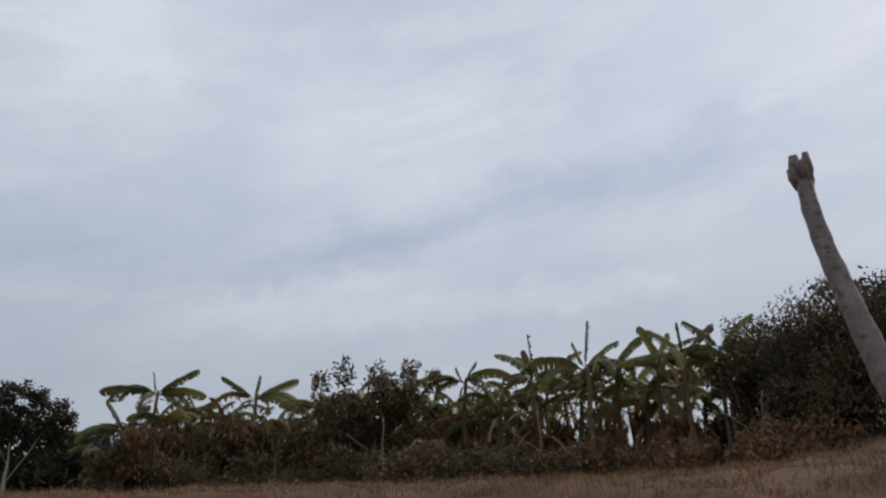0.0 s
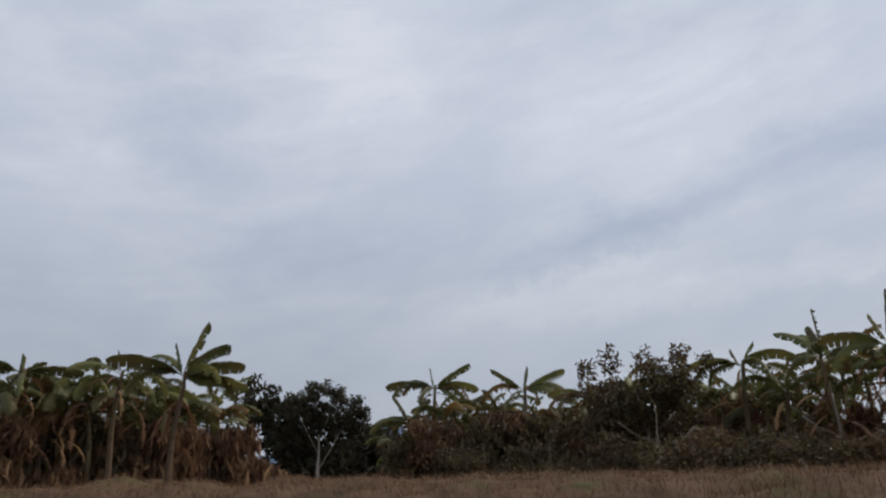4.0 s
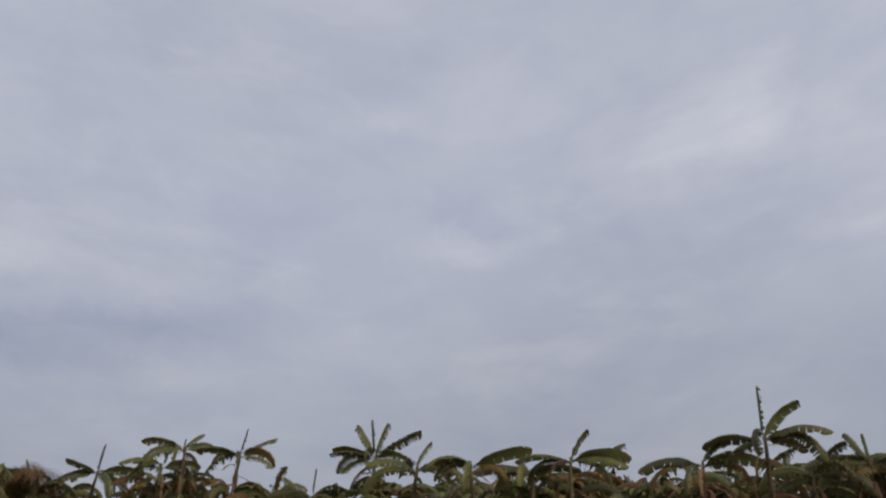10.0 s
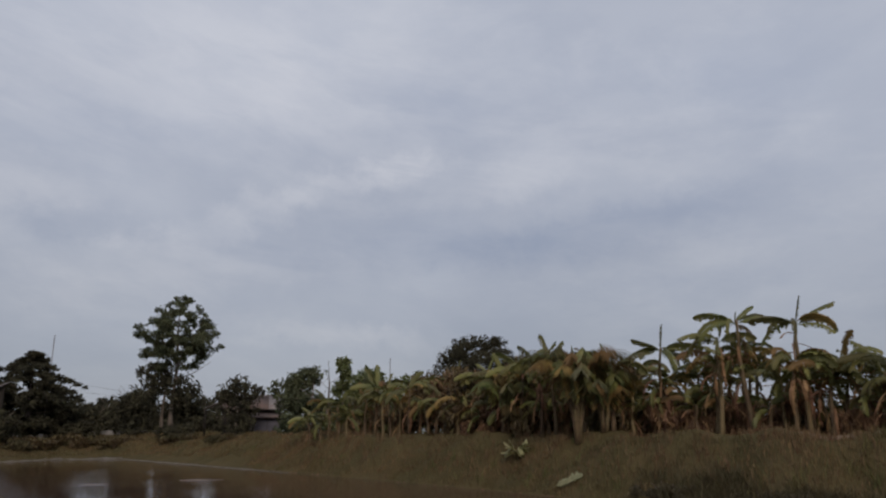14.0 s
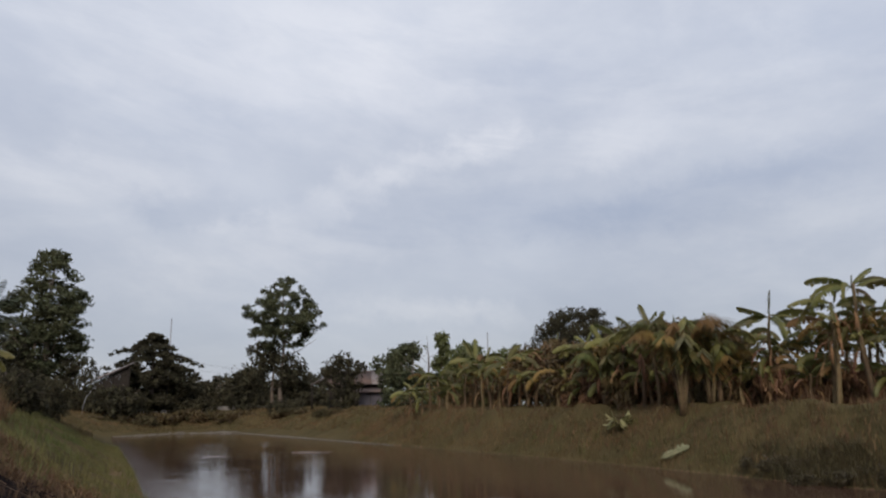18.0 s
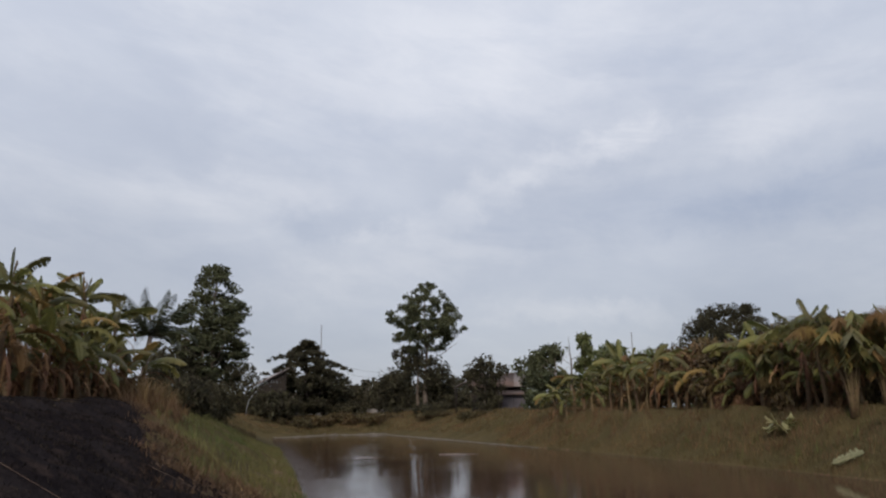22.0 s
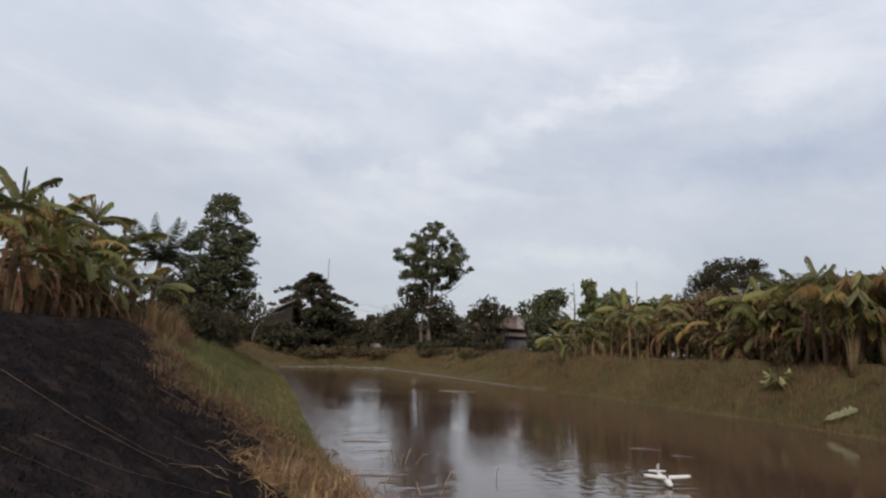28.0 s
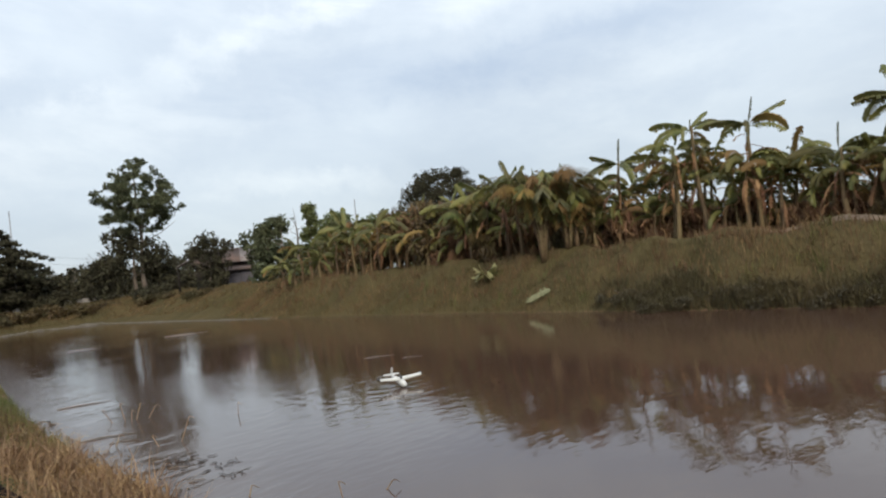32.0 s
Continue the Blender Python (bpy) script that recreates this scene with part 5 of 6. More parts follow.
for q in range(4):
    for turn in (0, 180):
        part("roof_sheet", mesh("roof_sheet", *corrugated(1.53, 1.95 / math.cos(radians(pit_)), pit_, 9), (M_TIN, M_TIN, M_TIN, M_SHEET)[(q + turn // 180) % 4]), home,
             pose(-2.31 + q * 1.54, 0, ridge_ + 0.05 + 0.01 * (q % 2), 0, 0, turn))
part("ridge_cap", mesh("ridge_cap", *tube([(-3.1, 0, ridge_ + 0.07), (3.1, 0, ridge_ + 0.07)], [0.06, 0.06], 6), M_SHEET), home)
# side roof sloping down from the gable
side_ = over(1.85)
part("side_roof", mesh("side_roof", *corrugated(2.6, 1.9, math.degrees(math.atan2(over(2.5) - side_, 1.7)), 12), M_SHEET), home, pose(-2.85, 0, over(2.5), 0, 0, -90))
for sy in (-1.1, 1.1):
    part("post", mesh("post", *tube([(-4.4, sy, 0), (-4.4, sy, side_ + 0.02)], [0.06, 0.05], 6), M_OLD), home)
# lean-to with a grey wall
low_ = over(1.35)
for x0, x1 in ((0.3, 1.4), (1.44, 2.6)):
    part("lean_to_wall", mesh("lean_to_wall", *box(x0, -3.0, 0, x1, -2.92, low_ - 0.12), M_WALL, smooth=False), home, label="grey sheet wall of the lean-to")
part("lean_to_roof", mesh("lean_to_roof", *corrugated(3.0, 2.0, 14, 14), M_TIN), home, pose(1.4, -1.52, low_ + 0.34))
for sx in (0.15, 2.8):
    part("post", mesh("post", *tube([(sx, -3.2, 0), (sx, -3.2, low_ - 0.1)], [0.06, 0.05], 6), M_OLD), home)
# the open shed: a roof of one slope on posts, with the shade under it built as dark boards
x, y = spot(159.4, 90)
shed = thing("open_shed", x, y, ground(x, y) - 0.05, "open wooden shed with a slanting tin roof", "shed", turn=159.4)
lo_, hi_ = EYE + 90 * math.tan(radians(2.05)) - ground(x, y), EYE + 90 * math.tan(radians(3.35)) - ground(x, y)
part("roof_sheet", mesh("roof_sheet", *corrugated(4.4, 4.7, math.degrees(math.atan2(hi_ - lo_, 4.3)), 24, 0.07), M_SHEET), shed, pose(2.0, 0, hi_ + 0.08, 0, 0, -90))
for sx in (-1.7, 0.0, 1.7):
    for sy in (-1.9, 1.9):
        part("post", mesh("post", *tube([(sx, sy, 0), (sx, sy, lo_ + (hi_ - lo_) * (sx + 1.95) / 3.9 - 0.08)], [0.07, 0.06], 7), M_OLD), shed)
# near-black boards across the near side stand in for the roof's shade
for q in range(21):
    u = -1.72 + q * 0.165
    part("board", mesh("board", *box(u, -1.80, lo_ * 0.45, u + 0.158, -1.77, lo_ + (hi_ - lo_) * (u + 1.95) / 3.9 - 0.1), M_OLD, smooth=False), shed)
part("fascia", mesh("fascia", *tube([(-2.5, -2.25, lo_ - 0.14), (0, -2.25, (lo_ + hi_) / 2 + 0.02), (2.05, -2.25, hi_ + 0.09)], [0.07, 0.07, 0.07], 4), M_SHEET), shed, label="pale roof edge board")
part("beam", mesh("beam", *tube([(-1.8, -1.9, lo_ * 0.55), (1.8, -1.9, lo_ * 0.62)], [0.05, 0.05], 6), M_OLD), shed)
# a bent grey pipe beside it
x, y = spot(160.9, 86)
g0 = ground(x, y)
pipe = thing("bent_pipe", x, y, g0 - 0.1, "thin grey bent pipe standing by the shed", "pipe", turn=160.9)
part("pipe", mesh("pipe", *tube([(-0.35, 0, 0), (-0.33, 0, 1.0), (-0.1, 0, 1.9), (0.35, 0, 2.6), (0.8, 0, 3.0)], [0.04] * 5, 7), M_METAL), pipe)
part("foot", mesh("foot", *box(-0.47, -0.12, 0, -0.23, 0.12, 0.16), M_WOOD, smooth=False), pipe)
# a long low whitewashed wall, and pale blocks by it
x, y = spot(150.4, 92)
wall_top_ = EYE + 92 * math.tan(radians(0.38)) - ground(x, y)
ob = thing("low_wall", x, y, ground(x, y) - 0.1, "long low whitewashed wall at the pond's end", "wall", turn=150.4)
for q in range(9):
    part("wall_panel", mesh("wall_panel", *box(-4.1 + q * 0.92, -0.08, 0, -4.1 + q * 0.92 + 0.9, 0.08, wall_top_ - 0.05), M_LIME, smooth=False), ob)
    part("coping", mesh("coping", *box(-4.12 + q * 0.92, -0.11, wall_top_ - 0.047, -4.12 + q * 0.92 + 0.915, 0.11, wall_top_), M_LIME, smooth=False), ob)
for a_, d_, s_ in [(155.8, 91, 0.5), (156.4, 91.5, 0.4), (157.3, 91, 0.45)]:
    x, y = spot(a_, d_)
    bm = bmesh.new()
    bmesh.ops.create_icosphere(bm, subdivisions=2, radius=s_)
    for v in bm.verts:
        v.co *= 0.8 + 0.35 * noise.noise(v.co * 2.3 + Vector((a_, 0, 0)))
    me = bpy.data.meshes.new("pale_boulder"); bm.to_mesh(me); bm.free()
    me.materials.append(M_LIME)
    b_ = new("pale_boulder", me)
    b_.matrix_basis = pose(x, y, ground(x, y) + s_ * 0.45)
    tagged(b_, "pale boulder lying at the far shore", "boulder", "pale boulders at the far shore")


def mast(az, dist, top, label, arms=True):
    x, y = spot(az, dist)
    z = ground(x, y)
    h = EYE + dist * math.tan(radians(top)) - z
    ob = thing("utility_pole", x, y, z - 0.1, label, "pole", "utility poles beyond the pond", turn=az)
    part("pole", mesh("pole", *tube([(0, 0, 0), (0, 0, h)], [0.11, 0.06], 8), M_METAL), ob)
    if arms:
        part("crossarm", mesh("crossarm", *box(-0.7, -0.06, h - 0.7, 0.7, 0.06, h - 0.58), M_METAL, smooth=False), ob)
        for sx in (-0.6, 0, 0.6):
            part("insulator", mesh("insulator", *tube([(sx, 0, h - 0.58), (sx, 0, h - 0.38)], [0.05, 0.03], 6), M_LIME), ob)
    return Vector((x, y, z + h - 0.5))


tops = [mast(155.7, 95, 6.8, "thin grey mast over the trees", False), mast(131.6, 95, 5.8, "thin grey mast over the trees", False)]
for k in (0, 1):
    a, b = tops[0] + Vector((0, 0, -4.5 - 0.8 * k)), tops[1] + Vector((0, 0, -4.5 - 0.8 * k))
    pts = [a.lerp(b, u / 16) + Vector((0, 0, -1.6 * (1 - (u / 8 - 1) ** 2))) for u in range(17)]
    tagged(new("power_line", mesh("power_line", *tube(pts, [0.011] * 17, 4), M_BLACK)), "thin black power line between two poles", "cable", "power lines")


# ---- broad pale leaves on the far bank ----
def taro(az, dist, lift, label, leaves, seed):
    r = random.Random(seed)
    x, y = spot(az, dist)
    ob = thing("broad_leaf_plant", x, y, ground(x, y) - 0.05, label, "plant", "pale broad-leaved plants on the far bank", turn=az)
    for q in range(leaves):
        a = r.uniform(150, 390) if leaves > 4 else (180 if q else 10)
        n, verts, faces = 10, [(0, 0, 0)], []
        for k in range(n * 2):
            t = k / (n * 2) * 2 * math.pi
            rr = 0.30 * (1 + 0.25 * math.cos(t)) * (0.86 + 0.1 * math.sin(5 * t))
            verts.append((0.26 + rr * math.cos(t) * 1.7, rr * math.sin(t) * 0.72, -0.12 * abs(math.sin(t)) - 0.03 - 0.10 * max(0.0, math.cos(t))))
        faces = [(0, 1 + k, 1 + (k + 1) % (n * 2)) for k in range(n * 2)]
        L = lift * r.uniform(0.6, 1.15)
        base = Vector((0, 0, 0)); end = Vector((math.cos(radians(a)) * 0.35 * lift, math.sin(radians(a)) * 0.35 * lift, L))
        part("leaf", mesh("leaf", verts, faces, M_TARO), ob, Matrix.Translation(end) @ pose(0, 0, 0, 0, 0, a) @ pose(0, 0, 0, r.uniform(-40, 40), r.uniform(-70, 35), 0) @ Matrix.Diagonal((0.60, 0.52, 0.60, 1)))
        part("stalk", mesh("stalk", *tube([base, base.lerp(end, 0.6) + Vector((0, 0, 0.08)), end], [0.025, 0.02, 0.014], 5), M_TARO), ob)


taro(121.9, 33.2, 0.55, "clump of pale green broad leaves on the bank", 17, 5)
x, y = spot(118.0, 28.95)
ob = thing("fallen_banana_leaf", x, y, ground(x, y), "pale fallen banana leaf lying on the bank's foot", "leaf", turn=118.0)
me = banana_leaf(14, 22, 0.85, 2).copy()
me.materials.clear(); me.materials.append(leafy("pale_dead_leaf", (0.15, 0.155, 0.085), (0.23, 0.22, 0.13), rough=0.6, scale=6.0))
part("blade", me, ob, pose(-0.6, 0, 0.10, 62, -20, 8) @ Matrix.Diagonal((1.2, 1.6, 1.2, 1)))
# dark brush hanging over the water's edge
sr = random.Random(17)
M_BRUSH = leafy("bank_brush_leaf", (0.062, 0.052, 0.029), (0.088, 0.068, 0.036), island=True, per_object=0.35, scale=0.6)
for q in range(14):
    a_ = 87.0 + q * 1.9 + sr.uniform(-0.7, 0.7)
    d_ = float(np.interp(a_, [88, 94.4, 107.6, 123.5, 130], [21.2, 21.2, 23.5, 31.7, 36.5])) + sr.uniform(0.1, 0.8)
    tree("bank_brush", a_, d_, 0, 1.0, "low brownish brush on the far bank's slope", "bush", heap(8, sr.uniform(0.8, 1.2), 0.5, 0.05, (0.25 + 0.3 * sr.random()), 0.18, 0.32, 500 + q), 1900, 0.085, M_BRUSH, radius=0.03, trunk_h=0.3, seed=500 + q, reach=0.4, nl=4, group="brush on the far bank's foot")

# ---- the model aeroplane on the water ----
x, y = spot(129.65, 14.3)
ob = thing("model_aeroplane", x, y, 0.02, "white foam model aeroplane floating on the pond", "model aeroplane", turn=129.65)


def wing_mesh(span, root, tip, thick, sweep, rise):
    verts, faces, n = [], [], 8
    prof = [(0, 0), (0.08, 0.55), (0.3, 1.0), (0.65, 0.6), (1, 0.05), (0.6, -0.12), (0.2, -0.25)]
    for s in range(-n, n + 1):
        u = abs(s) / n
        c = root + (tip - root) * u
        for px, pz in prof:
            verts.append((s / n * span / 2, 0.5 * root - px * c - sweep * u, pz * thick * (1 - 0.5 * u) + rise * u))
    m = len(prof)
    for s in range(2 * n):
        for k in range(m):
            faces.append((s * m + k, s * m + (k + 1) % m, (s + 1) * m + (k + 1) % m, (s + 1) * m + k))
    faces += [tuple(range(m)), tuple(range(2 * n * m, 2 * n * m + m))[::-1]]
    return verts, faces


tilt = pose(0, 0, 0.07, -13, -1, 206) @ Matrix.Diagonal((0.94, 0.8, 0.94, 1))
body = part("fuselage", mesh("fuselage", *tube([(0, 0.36, 0.0), (0, 0.30, 0.01), (0, 0.18, 0.02), (0, 0, 0.02), (0, -0.25, 0.02), (0, -0.46, 0.03)], [0.025, 0.055, 0.07, 0.06, 0.035, 0.02], 10), M_FOAM), ob, tilt)
part("wing", mesh("wing", *wing_mesh(0.98, 0.21, 0.17, 0.065, 0.02, 0.05), M_FOAM), ob, tilt @ pose(0, 0.05, 0.06))
part("tailplane", mesh("tailplane", *wing_mesh(0.36, 0.12, 0.09, 0.016, 0.015, 0.0), M_FOAM), ob, tilt @ pose(0, -0.42, 0.04))
part("fin", mesh("fin", *wing_mesh(0.17, 0.12, 0.07, 0.012, 0.0, 0.0), M_FOAM), ob, tilt @ pose(0, -0.40, 0.12, 0, 90, 0))
part("canopy", mesh("canopy", *tube([(0, 0.16, 0.075), (0, 0.10, 0.11), (0, 0.02, 0.115), (0, -0.06, 0.085)], [0.012, 0.035, 0.035, 0.012], 8), M_BLACK), body, label="black canopy")
for sx in (-1, 1):
    part("wing_tip", mesh("wing_tip", *tube([(sx * 0.485, 0.13, 0.12), (sx * 0.488, 0.06, 0.125), (sx * 0.488, -0.02, 0.118)], [0.014, 0.026, 0.012], 7), M_BLACK), ob, tilt, "black wing tip")
part("motor", mesh("motor", *tube([(0, 0.36, 0), (0, 0.39, 0)], [0.018, 0.014], 8), M_BLACK), body)
part("propeller", mesh("propeller", *merge(box(-0.09, 0.392, -0.008, -0.012, 0.397, 0.008), box(0.012, 0.392, -0.008, 0.09, 0.397, 0.008), box(-0.012, 0.391, -0.012, 0.012, 0.399, 0.012)), M_BLACK, smooth=False), body)


# ---- grass ----
def blades(name, x, y, height, width, mat, seed, label, lean=0.45, category="grass"):
    g = np.random.default_rng(seed)
    n = len(x)
    z, _ = land(x, y)
    h = height * g.uniform(0.45, 1.25, n)
    a = g.uniform(0, 2 * np.pi, n)
    l = lean * h * g.uniform(0.2, 1.3, n)
    w = width * g.uniform(0.6, 1.3, n)
    t = a + np.pi / 2 + g.normal(size=n) * 0.5
    base = np.c_[x, y, z - 0.02]
    side = np.c_[np.cos(t), np.sin(t), np.zeros(n)] * w[:, None] * 0.5
    mid = base + np.c_[np.cos(a) * l * 0.35, np.sin(a) * l * 0.35, h * 0.6]
    tip = base + np.c_[np.cos(a) * l, np.sin(a) * l, h]
    v = np.stack([base - side, base + side, mid + side * 0.8, mid - side * 0.8, tip], 1).reshape(-1, 3)
    k = np.arange(n)[:, None] * 5
    f = np.concatenate([k + [0, 1, 2], k + [0, 2, 3], k + [3, 2, 4]], 1).reshape(-1, 3)
    return tagged(new(name, mesh(name, v, f, mat, smooth=False)), label, category, kind="stuff")


def scatter(n, az0, az1, d0, d1, seed, keep, tufts=0.0):
    """Points within a sector that keep(x, y, shore distance, noise) allows."""
    g = np.random.default_rng(seed)
    a = np.radians(g.uniform(az0, az1, n))
    d = np.sqrt(g.uniform(d0 * d0, d1 * d1, n))
    x, y = -np.sin(a) * d, np.cos(a) * d
    if tufts:
        m = max(1, n // 14)
        cx, cy = x[:m], y[:m]
        i_ = g.integers(0, m, n)
        x, y = cx[i_] + g.normal(size=n) * tufts, cy[i_] + g.normal(size=n) * tufts
    _, s = land(x, y)
    p = np.sin(x * 0.55 + 1.7 * np.sin(y * 0.31)) + np.sin(y * 0.73 - 0.8 * x * 0.4) + 0.6 * np.sin(x * 1.9 + y * 1.3)
    ok = keep(x, y, s, p)
    return x[ok], y[ok]


def along_bank(x, y):
    return -(x + 4.9) * 0.364 - (y + 8.0) * 0.931


def is_burnt(x, y, s):
    al = along_bank(x, y)
    return (s > 1.5 + 0.3 * np.sin(al * 1.9)) & (al > -9) & (al < burnt_end(s) - 0.1) & (s < 9.5) & (np.hypot(x, y) < 23)


# far bank: green below, brown on the crest and in patches
x, y = scatter(170000, 88, 142, 20, 60, 1, lambda x, y, s, p: (s > 0.05) & (s < 2.9), 0.22)
blades("bank_grass", x, y, 0.27, 0.022, M_GRASS, 2, "green grass over the far bank's slope")
x, y = scatter(90000, 88, 142, 20, 56, 3, lambda x, y, s, p: (((s > 0.7) & (s < 2.9)) | (s > 4.4)) & (s < 7) & (p < 0.5), 0.25)
blades("dry_bank_grass", x, y, 0.27, 0.02, M_RUST, 4, "brown dry grass along the far bank's crest")
x, y = scatter(150000, 86, 122, 20, 34, 31, lambda x, y, s, p: (s > -0.05) & (s < 1.25 + 0.25 * p) & (np.degrees(np.arctan2(-x, y)) < 110 + 4 * p + 3.5 * np.sin(x * 37 + y * 53)), 0.16)
blades("bank_sedge", x, y, 0.52, 0.02, M_SEDGE, 32, "dark tall sedge over the far bank's foot", lean=0.6)
x, y = scatter(34000, 88, 142, 20, 60, 35, lambda x, y, s, p: (s > 0.9) & (s < 3.6) & (p > -0.5), 0.09)
blades("crest_tufts", x, y, 0.42, 0.02, M_RUST, 36, "brown tufts of dry grass on the far bank", lean=0.7)
x, y = scatter(16000, 88, 142, 20, 60, 37, lambda x, y, s, p: (s > 0.3) & (s < 2.6) & (p < 0.2), 0.09)
blades("green_tufts", x, y, 0.45, 0.02, M_LUSH, 38, "green tufts of tall grass on the far bank", lean=0.7)
# pond's end
x, y = scatter(80000, 134, 164, 50, 92, 5, lambda x, y, s, p: (s > 1.7) & (np.hypot(x, y) < 90), 0.3)
blades("shore_grass", x, y, 0.30, 0.045, M_GRASS, 6, "short green grass at the pond's end")
# near bank beyond the burnt slope
x, y = scatter(110000, 146, 190, 8, 52, 7, lambda x, y, s, p: (s > 0.02) & (s < 7) & ~is_burnt(x, y, s) & (along_bank(x, y) > np.where(s > 1.2, burnt_end(s) + 2.0 + 0.9 * p, 3.4 + 1.2 * p)), 0.15)
blades("near_bank_grass", x, y, 0.26, 0.014, M_LUSH, 8, "green grass on the near bank's slope")
x, y = scatter(52000, 136, 190, 4.5, 24, 9, lambda x, y, s, p: (s > -0.12) & (s < 2.3) & ~is_burnt(x, y, s) & (along_bank(x, y) < 4.0 + 1.2 * p), 0.12)
blades("straw_grass", x, y, 0.25, 0.012, M_DRY, 10, "dry straw-coloured grass at the water's edge", lean=1.4)
x, y = scatter(9000, 132, 175, 4.5, 18, 45, lambda x, y, s, p: (s > -0.05) & (s < 2.2) & ~is_burnt(x, y, s) & (along_bank(x, y) < 3.2 + 1.3 * p), 0.10)
blades("long_straw", x, y, 0.46, 0.013, M_STRAWGRASS, 46, "long bent straw-coloured grass at the water's edge", lean=1.0)
x, y = scatter(40000, 136, 190, 4.5, 24, 39, lambda x, y, s, p: (s > 0.3) & (s < 2.3) & (p < 0.4) & ~is_burnt(x, y, s) & (along_bank(x, y) < 9), 0.12)
blades("rusty_straw", x, y, 0.20, 0.012, M_RUST, 40, "rust-brown dead grass among the straw", lean=1.3)
x, y = scatter(26000, 150, 190, 9, 30, 19, lambda x, y, s, p: (s > 3.8) & (s < 8) & (p > -0.6) & ~is_burnt(x, y, s), 0.15)
blades("crest_grass", x, y, 0.5, 0.02, M_RUST, 20, "brown dry grass along the near bank's crest", lean=0.6)
x, y = scatter(30000, 158, 178, 14, 34, 53, lambda x, y, s, p: (s > 4.6) & (s < 10) & (along_bank(x, y) > burnt_end(s) + 0.6), 0.16)
blades("crest_weeds", x, y, 0.85, 0.03, M_GRASS, 54, "tall brownish weeds behind the near bank's crest", lean=0.7)
# the field side
x, y = scatter(170000, -45, 66, 5.0, 30, 11, lambda x, y, s, p: (s > 0.2), 0.22)
blades("field_grass", x, y, 0.14, 0.010, M_FIELD, 12, "rusty brown dry grass over the field", lean=1.1)
x, y = scatter(26000, -45, 66, 6, 30, 13, lambda x, y, s, p: (s > 0.2) & (p > 1.0), 0.2)
blades("field_straw", x, y, 0.22, 0.009, M_DRY, 14, "tufts of pale straw in the field", lean=0.8)

x, y = scatter(60000, -180, 180, 0.5, 5.2, 33, lambda x, y, s, p: (s > 0.15) & ~is_burnt(x, y, s), 0.15)
blades("trodden_grass", x, y, 0.09, 0.008, M_FIELD, 34, "short trodden dry grass on the bank's top", lean=1.3)
# the dry fringe between the burnt slope and the green
x, y = scatter(110000, 146, 185, 6, 26, 21, lambda x, y, s, p: (s > 0.6) & (s < 6.5) & ~is_burnt(x, y, s) & (along_bank(x, y) < burnt_end(s) + 3.0 + 1.2 * p) & (along_bank(x, y) > 1.5), 0.13)
g_ = np.random.default_rng(51)
x, y = x + g_.normal(size=len(x)) * 0.26, y + g_.normal(size=len(x)) * 0.26
blades("fringe_grass", x, y, 0.17, 0.012, M_UMBER, 22, "brown dry grass fringing the burnt slope", lean=1.2)
# scorched blades over the edge of the burn
x, y = scatter(60000, 146, 190, 6, 26, 47, lambda x, y, s, p: (s > 1.0) & (s < 6.5) & (np.abs(along_bank(x, y) - burnt_end(s) - 0.5 * p) < 1.0), 0.14)
blades("scorched_grass", x, y, 0.16, 0.012, M_SCORCH, 48, "scorched brown grass along the edge of the burnt slope", lean=1.2)
# charred stubble
x, y = scatter(90000, 140, 200, 3.5, 22, 23, lambda x, y, s, p: is_burnt(x, y, s), 0.1)
M_CHAR = material("char", (0.012, 0.011, 0.011), (0.03, 0.024, 0.02), rough=1.0, spec=0.0, island=True, per_object=0.5)
x, y = x + g_.normal(size=len(x)) * 0.2, y + g_.normal(size=len(x)) * 0.2
blades("charred_stubble", x, y, 0.06, 0.012, M_CHAR, 24, "charred black stubble on the burnt slope", lean=1.0)


def litter(name, x, y, length, radius, mat, seed, label, rise=0.25):
    """Bent straws lying about, each a thin three-sided tube."""
    g = np.random.default_rng(seed)
    z, _ = land(x, y)
    verts, faces = [], []
    for q in range(len(x)):
        a, L = g.uniform(0, 6.28), length * g.uniform(0.5, 1.3)
        d = np.array([math.cos(a), math.sin(a), 0.0])
        k = g.uniform(-0.6, 0.6)
        e = np.array([math.cos(a + k), math.sin(a + k), 0.0])
        p0 = np.array([x[q], y[q], max(z[q], 0) + 0.01])
        p1 = p0 + d * L * 0.5 + [0, 0, L * rise * g.uniform(0.1, 1.0)]
        p2 = p1 + e * L * 0.5 + [0, 0, -L * rise * g.uniform(-0.2, 0.8)]
        v, f = tube([p0, p1, p2], [radius, radius * 0.9, radius * 0.4], 3)
        o = len(verts)
        verts += v; faces += [tuple(i_ + o for i_ in t_) for t_ in f]
    return tagged(new(name, mesh(name, verts, faces, mat)), label, "straw", kind="stuff")


M_STRAWS = material("straw_litter", (0.26, 0.15, 0.07), (0.42, 0.27, 0.13), scale=3, fine=60, bump=0.1, island=True, per_object=0.5)
x, y = scatter(4200, 132, 178, 5.0, 17, 25, lambda x, y, s, p: (s > -0.15) & (s < 2.0) & (along_bank(x, y) < 7), 0.25)
litter("straw_litter", x, y, 0.36, 0.0042, M_STRAWS, 26, "dry bent straws lying at the water's edge", 0.35)
x, y = scatter(420, 134, 172, 5.0, 16, 43, lambda x, y, s, p: (s > 0.0) & (s < 2.2) & (along_bank(x, y) < 6), 0.3)
litter("loose_stalks", x, y, 0.55, 0.0045, M_STRAW, 44, "broken pale stalks lying among the straw", 0.3)
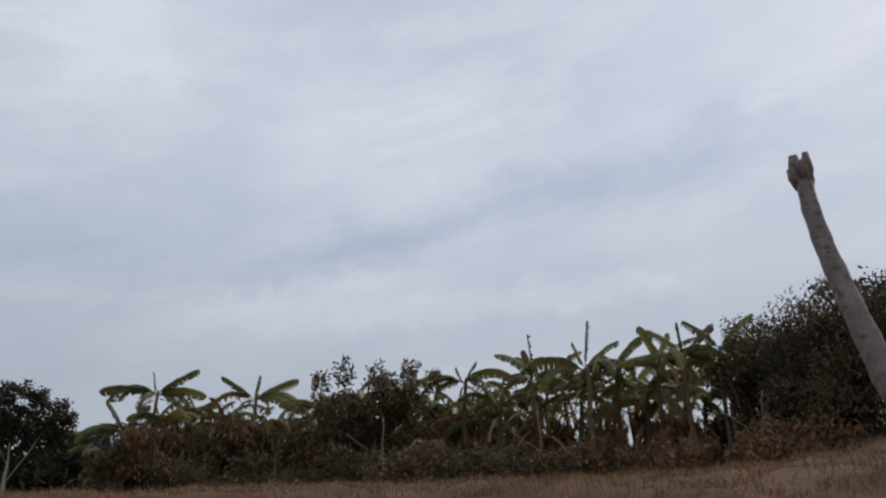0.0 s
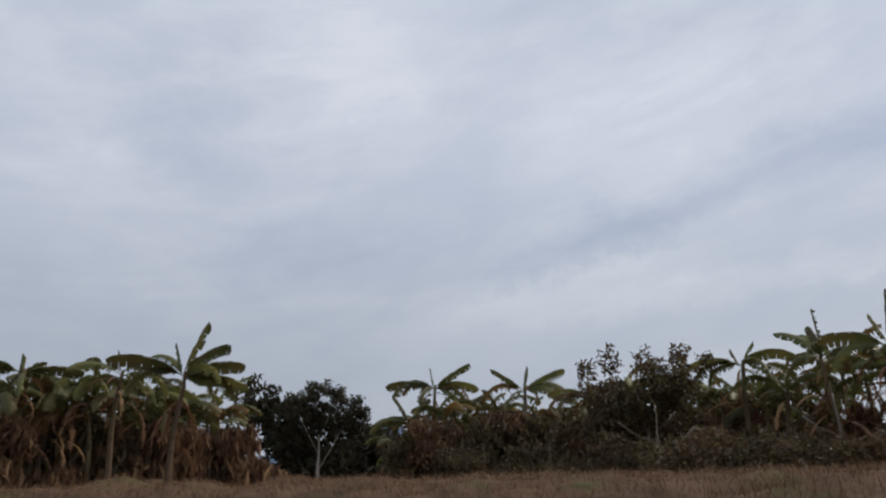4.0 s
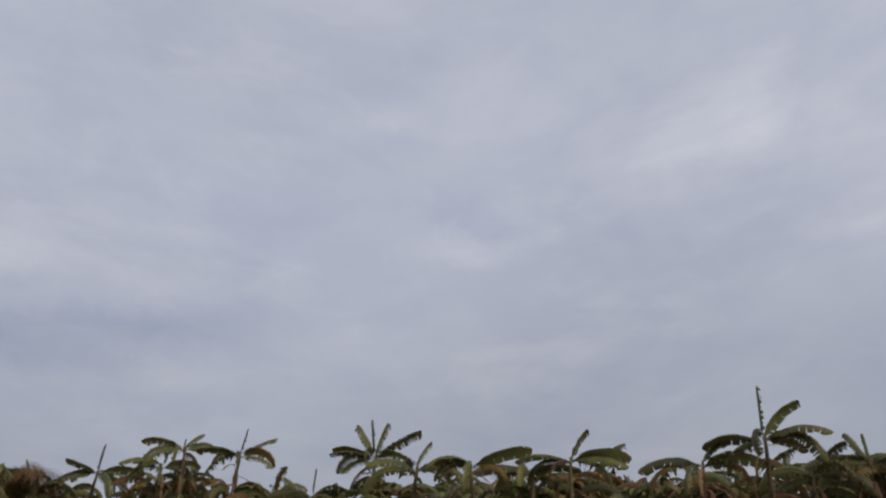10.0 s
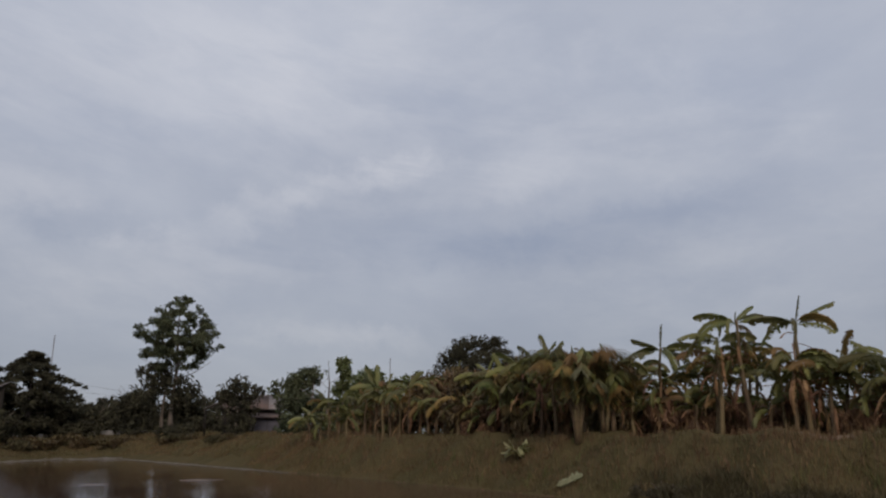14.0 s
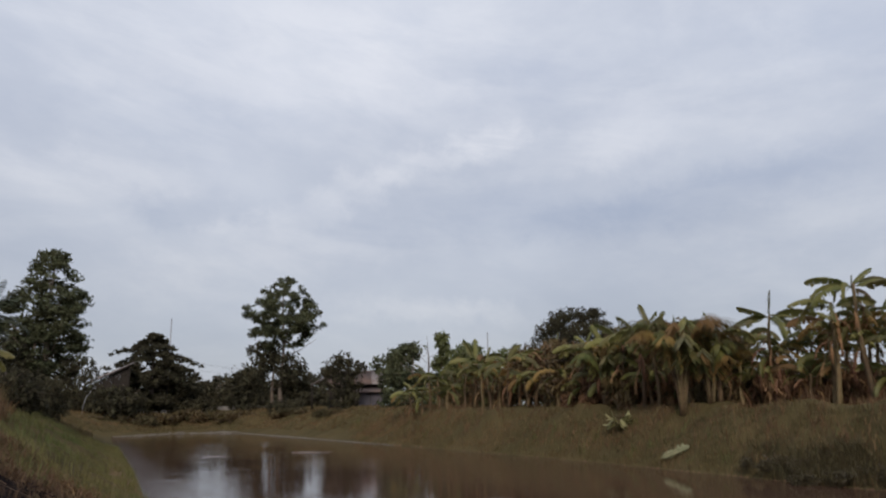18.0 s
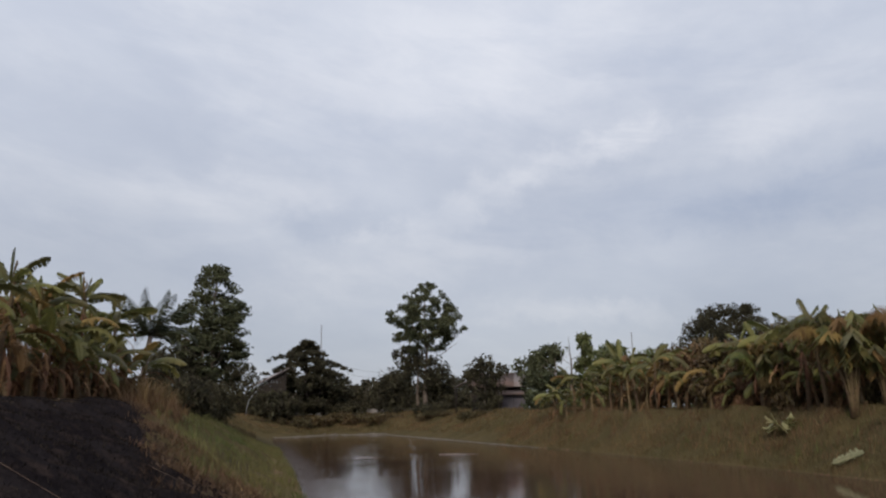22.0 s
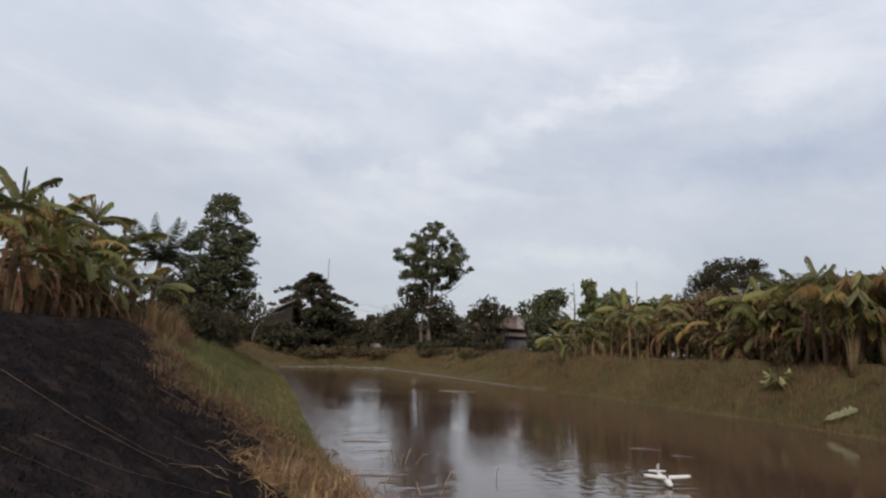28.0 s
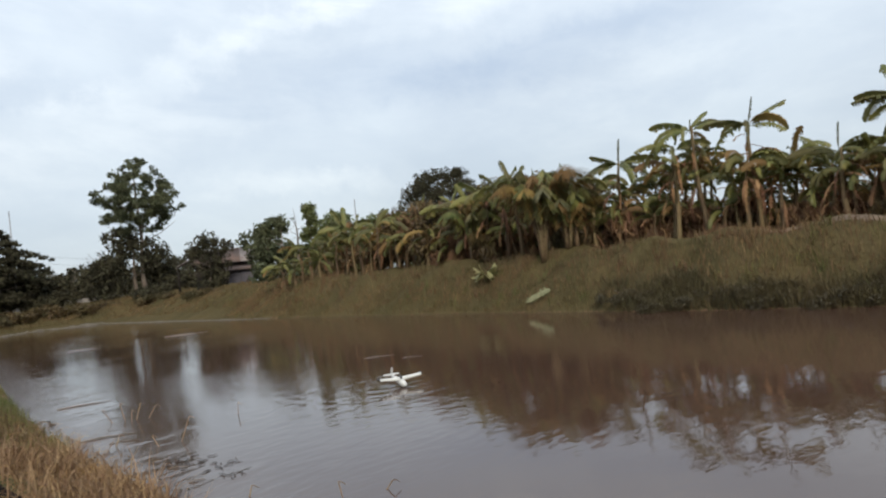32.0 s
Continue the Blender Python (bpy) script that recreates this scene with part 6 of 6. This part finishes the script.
x, y = scatter(60, 150, 185, 6.0, 17, 27, lambda x, y, s, p: is_burnt(x, y, s), 0.3)
litter("burnt_litter", x, y, 0.45, 0.003, M_STRAW, 28, "pale unburnt straws on the charred slope", 0.12)

x, y = scatter(520, 141, 158, 7, 17, 41, lambda x, y, s, p: (s > -0.75 - 0.25 * p) & (s < -0.05), 0.12)
M_SCUM = material("wet_debris", (0.022, 0.018, 0.014), (0.05, 0.038, 0.028), rough=0.6, scale=6, fine=40, bump=0.2, island=True, per_object=0.5)
litter("floating_debris", x, y, 0.12, 0.006, M_SCUM, 42, "dark wet bits afloat by the near bank", 0.05)

# fallen stalks on the burnt slope, cut stalks at the water
for line, rad in [(((-0.1, -8.65), (-0.39, -8.56), (-1.14, -8.22), (-1.97, -8.06)), 0.014), (((-0.62, -7.22), (-1.38, -7.27), (-2.41, -7.86)), 0.009), (((-1.16, -8.4), (-1.75, -8.17), (-2.3, -8.3)), 0.008),
                  (((-2.74, -12.36), (-3.7, -12.43), (-5.0, -13.6)), 0.014), (((-0.35, -6.57), (-0.86, -6.79), (-1.2, -6.69)), 0.008), (((-2.0, -8.2), (-2.7, -8.5), (-3.5, -8.6)), 0.010), (((-2.2, -8.9), (-3.0, -9.1), (-3.6, -9.7)), 0.009)]:
    ends = [Vector((x, y, ground(x, y) + 0.05)) for x, y in line]
    pts = []
    for q in range(13):
        u = q / 12 * (len(ends) - 1)
        i_ = min(len(ends) - 2, int(u))
        pts.append(ends[i_].lerp(ends[i_ + 1], u - i_))
    tagged(new("fallen_stalk", mesh("fallen_stalk", *tube(pts, [rad * (0.32 - 0.14 * q / 12) for q in range(13)], 6), M_STALK)), "long dry stalk lying on the burnt slope", "stalk", "fallen stalks on the burnt slope")
# twigs afloat; the one at 145.1 degrees follows a pale streak on the water
for a_, d_, L, w_ in [(151.0, 13.6, 0.8, 4), (150.0, 12.9, 0.45, -6), (147.9, 10.9, 0.22, 10), (146.6, 10.3, 0.25, -12), (145.4, 9.4, 0.2, 20), (152.3, 18.4, 1.1, 3), (131.0, 19.5, 0.8, 3), (145.1, 41.7, 2.2, 2), (152, 40, 1.4, 0), (128.4, 18.6, 0.5, 0)]:
    x, y = spot(a_, d_)
    tagged(new("floating_twig", mesh("floating_twig", *tube([(-L / 2, 0, 0), (-L * 0.1, 0.03, 0.012), (L / 2, -0.02, 0.004)], [max(0.007, L * 0.011), max(0.008, L * 0.013), 0.004], 6), M_SHEET if d_ > 18 else M_WOOD)), "thin twig afloat on the pond", "twig", "twigs afloat on the pond").matrix_basis = pose(x, y, 0.004, 0, 0, a_ + w_)
for a_, d_, h_, l_ in [(149.5, 15.0, 0.80, -10), (149.6, 15.05, 0.65, 18), (149.4, 14.95, 0.5, 38), (149.7, 15.1, 0.6, -32), (149.55, 14.9, 0.45, 5), (146.8, 12.1, 0.8, 22), (147.0, 12.0, 0.4, -25), (142.3, 13.7, 0.45, 4),
                       (142.3, 8.3, 0.25, 15), (134.4, 7.64, 0.38, -8), (134.6, 7.7, 0.2, 50), (150.8, 12.6, 0.4, 20), (151.6, 11.2, 0.5, -20), (148.2, 9.9, 0.4, 35), (152.6, 10.4, 0.5, -35)]:
    x, y = spot(a_, d_)
    z = ground(x, y)
    ob = thing("reed_stalk", x, y, z - 0.05, "broken dry reed standing at the water's edge", "reed", "dry reeds at the water's edge", turn=a_)
    top = h_ * 0.45 + max(0, -z) + 0.05
    tip = (math.sin(radians(l_)) * top * 0.8, 0, top)
    part("stalk", mesh("stalk", *tube([(0, 0, 0), (tip[0] * 0.4, 0, top * 0.55), tip], [0.012, 0.010, 0.006], 6), M_STRAW), ob)
    part("broken_tip", mesh("broken_tip", *tube([tip, (tip[0] + 0.03, 0.02, top - 0.01), (tip[0] + 0.08, 0.03, top - 0.05)], [0.006, 0.005, 0.003], 5), M_STRAW), ob)
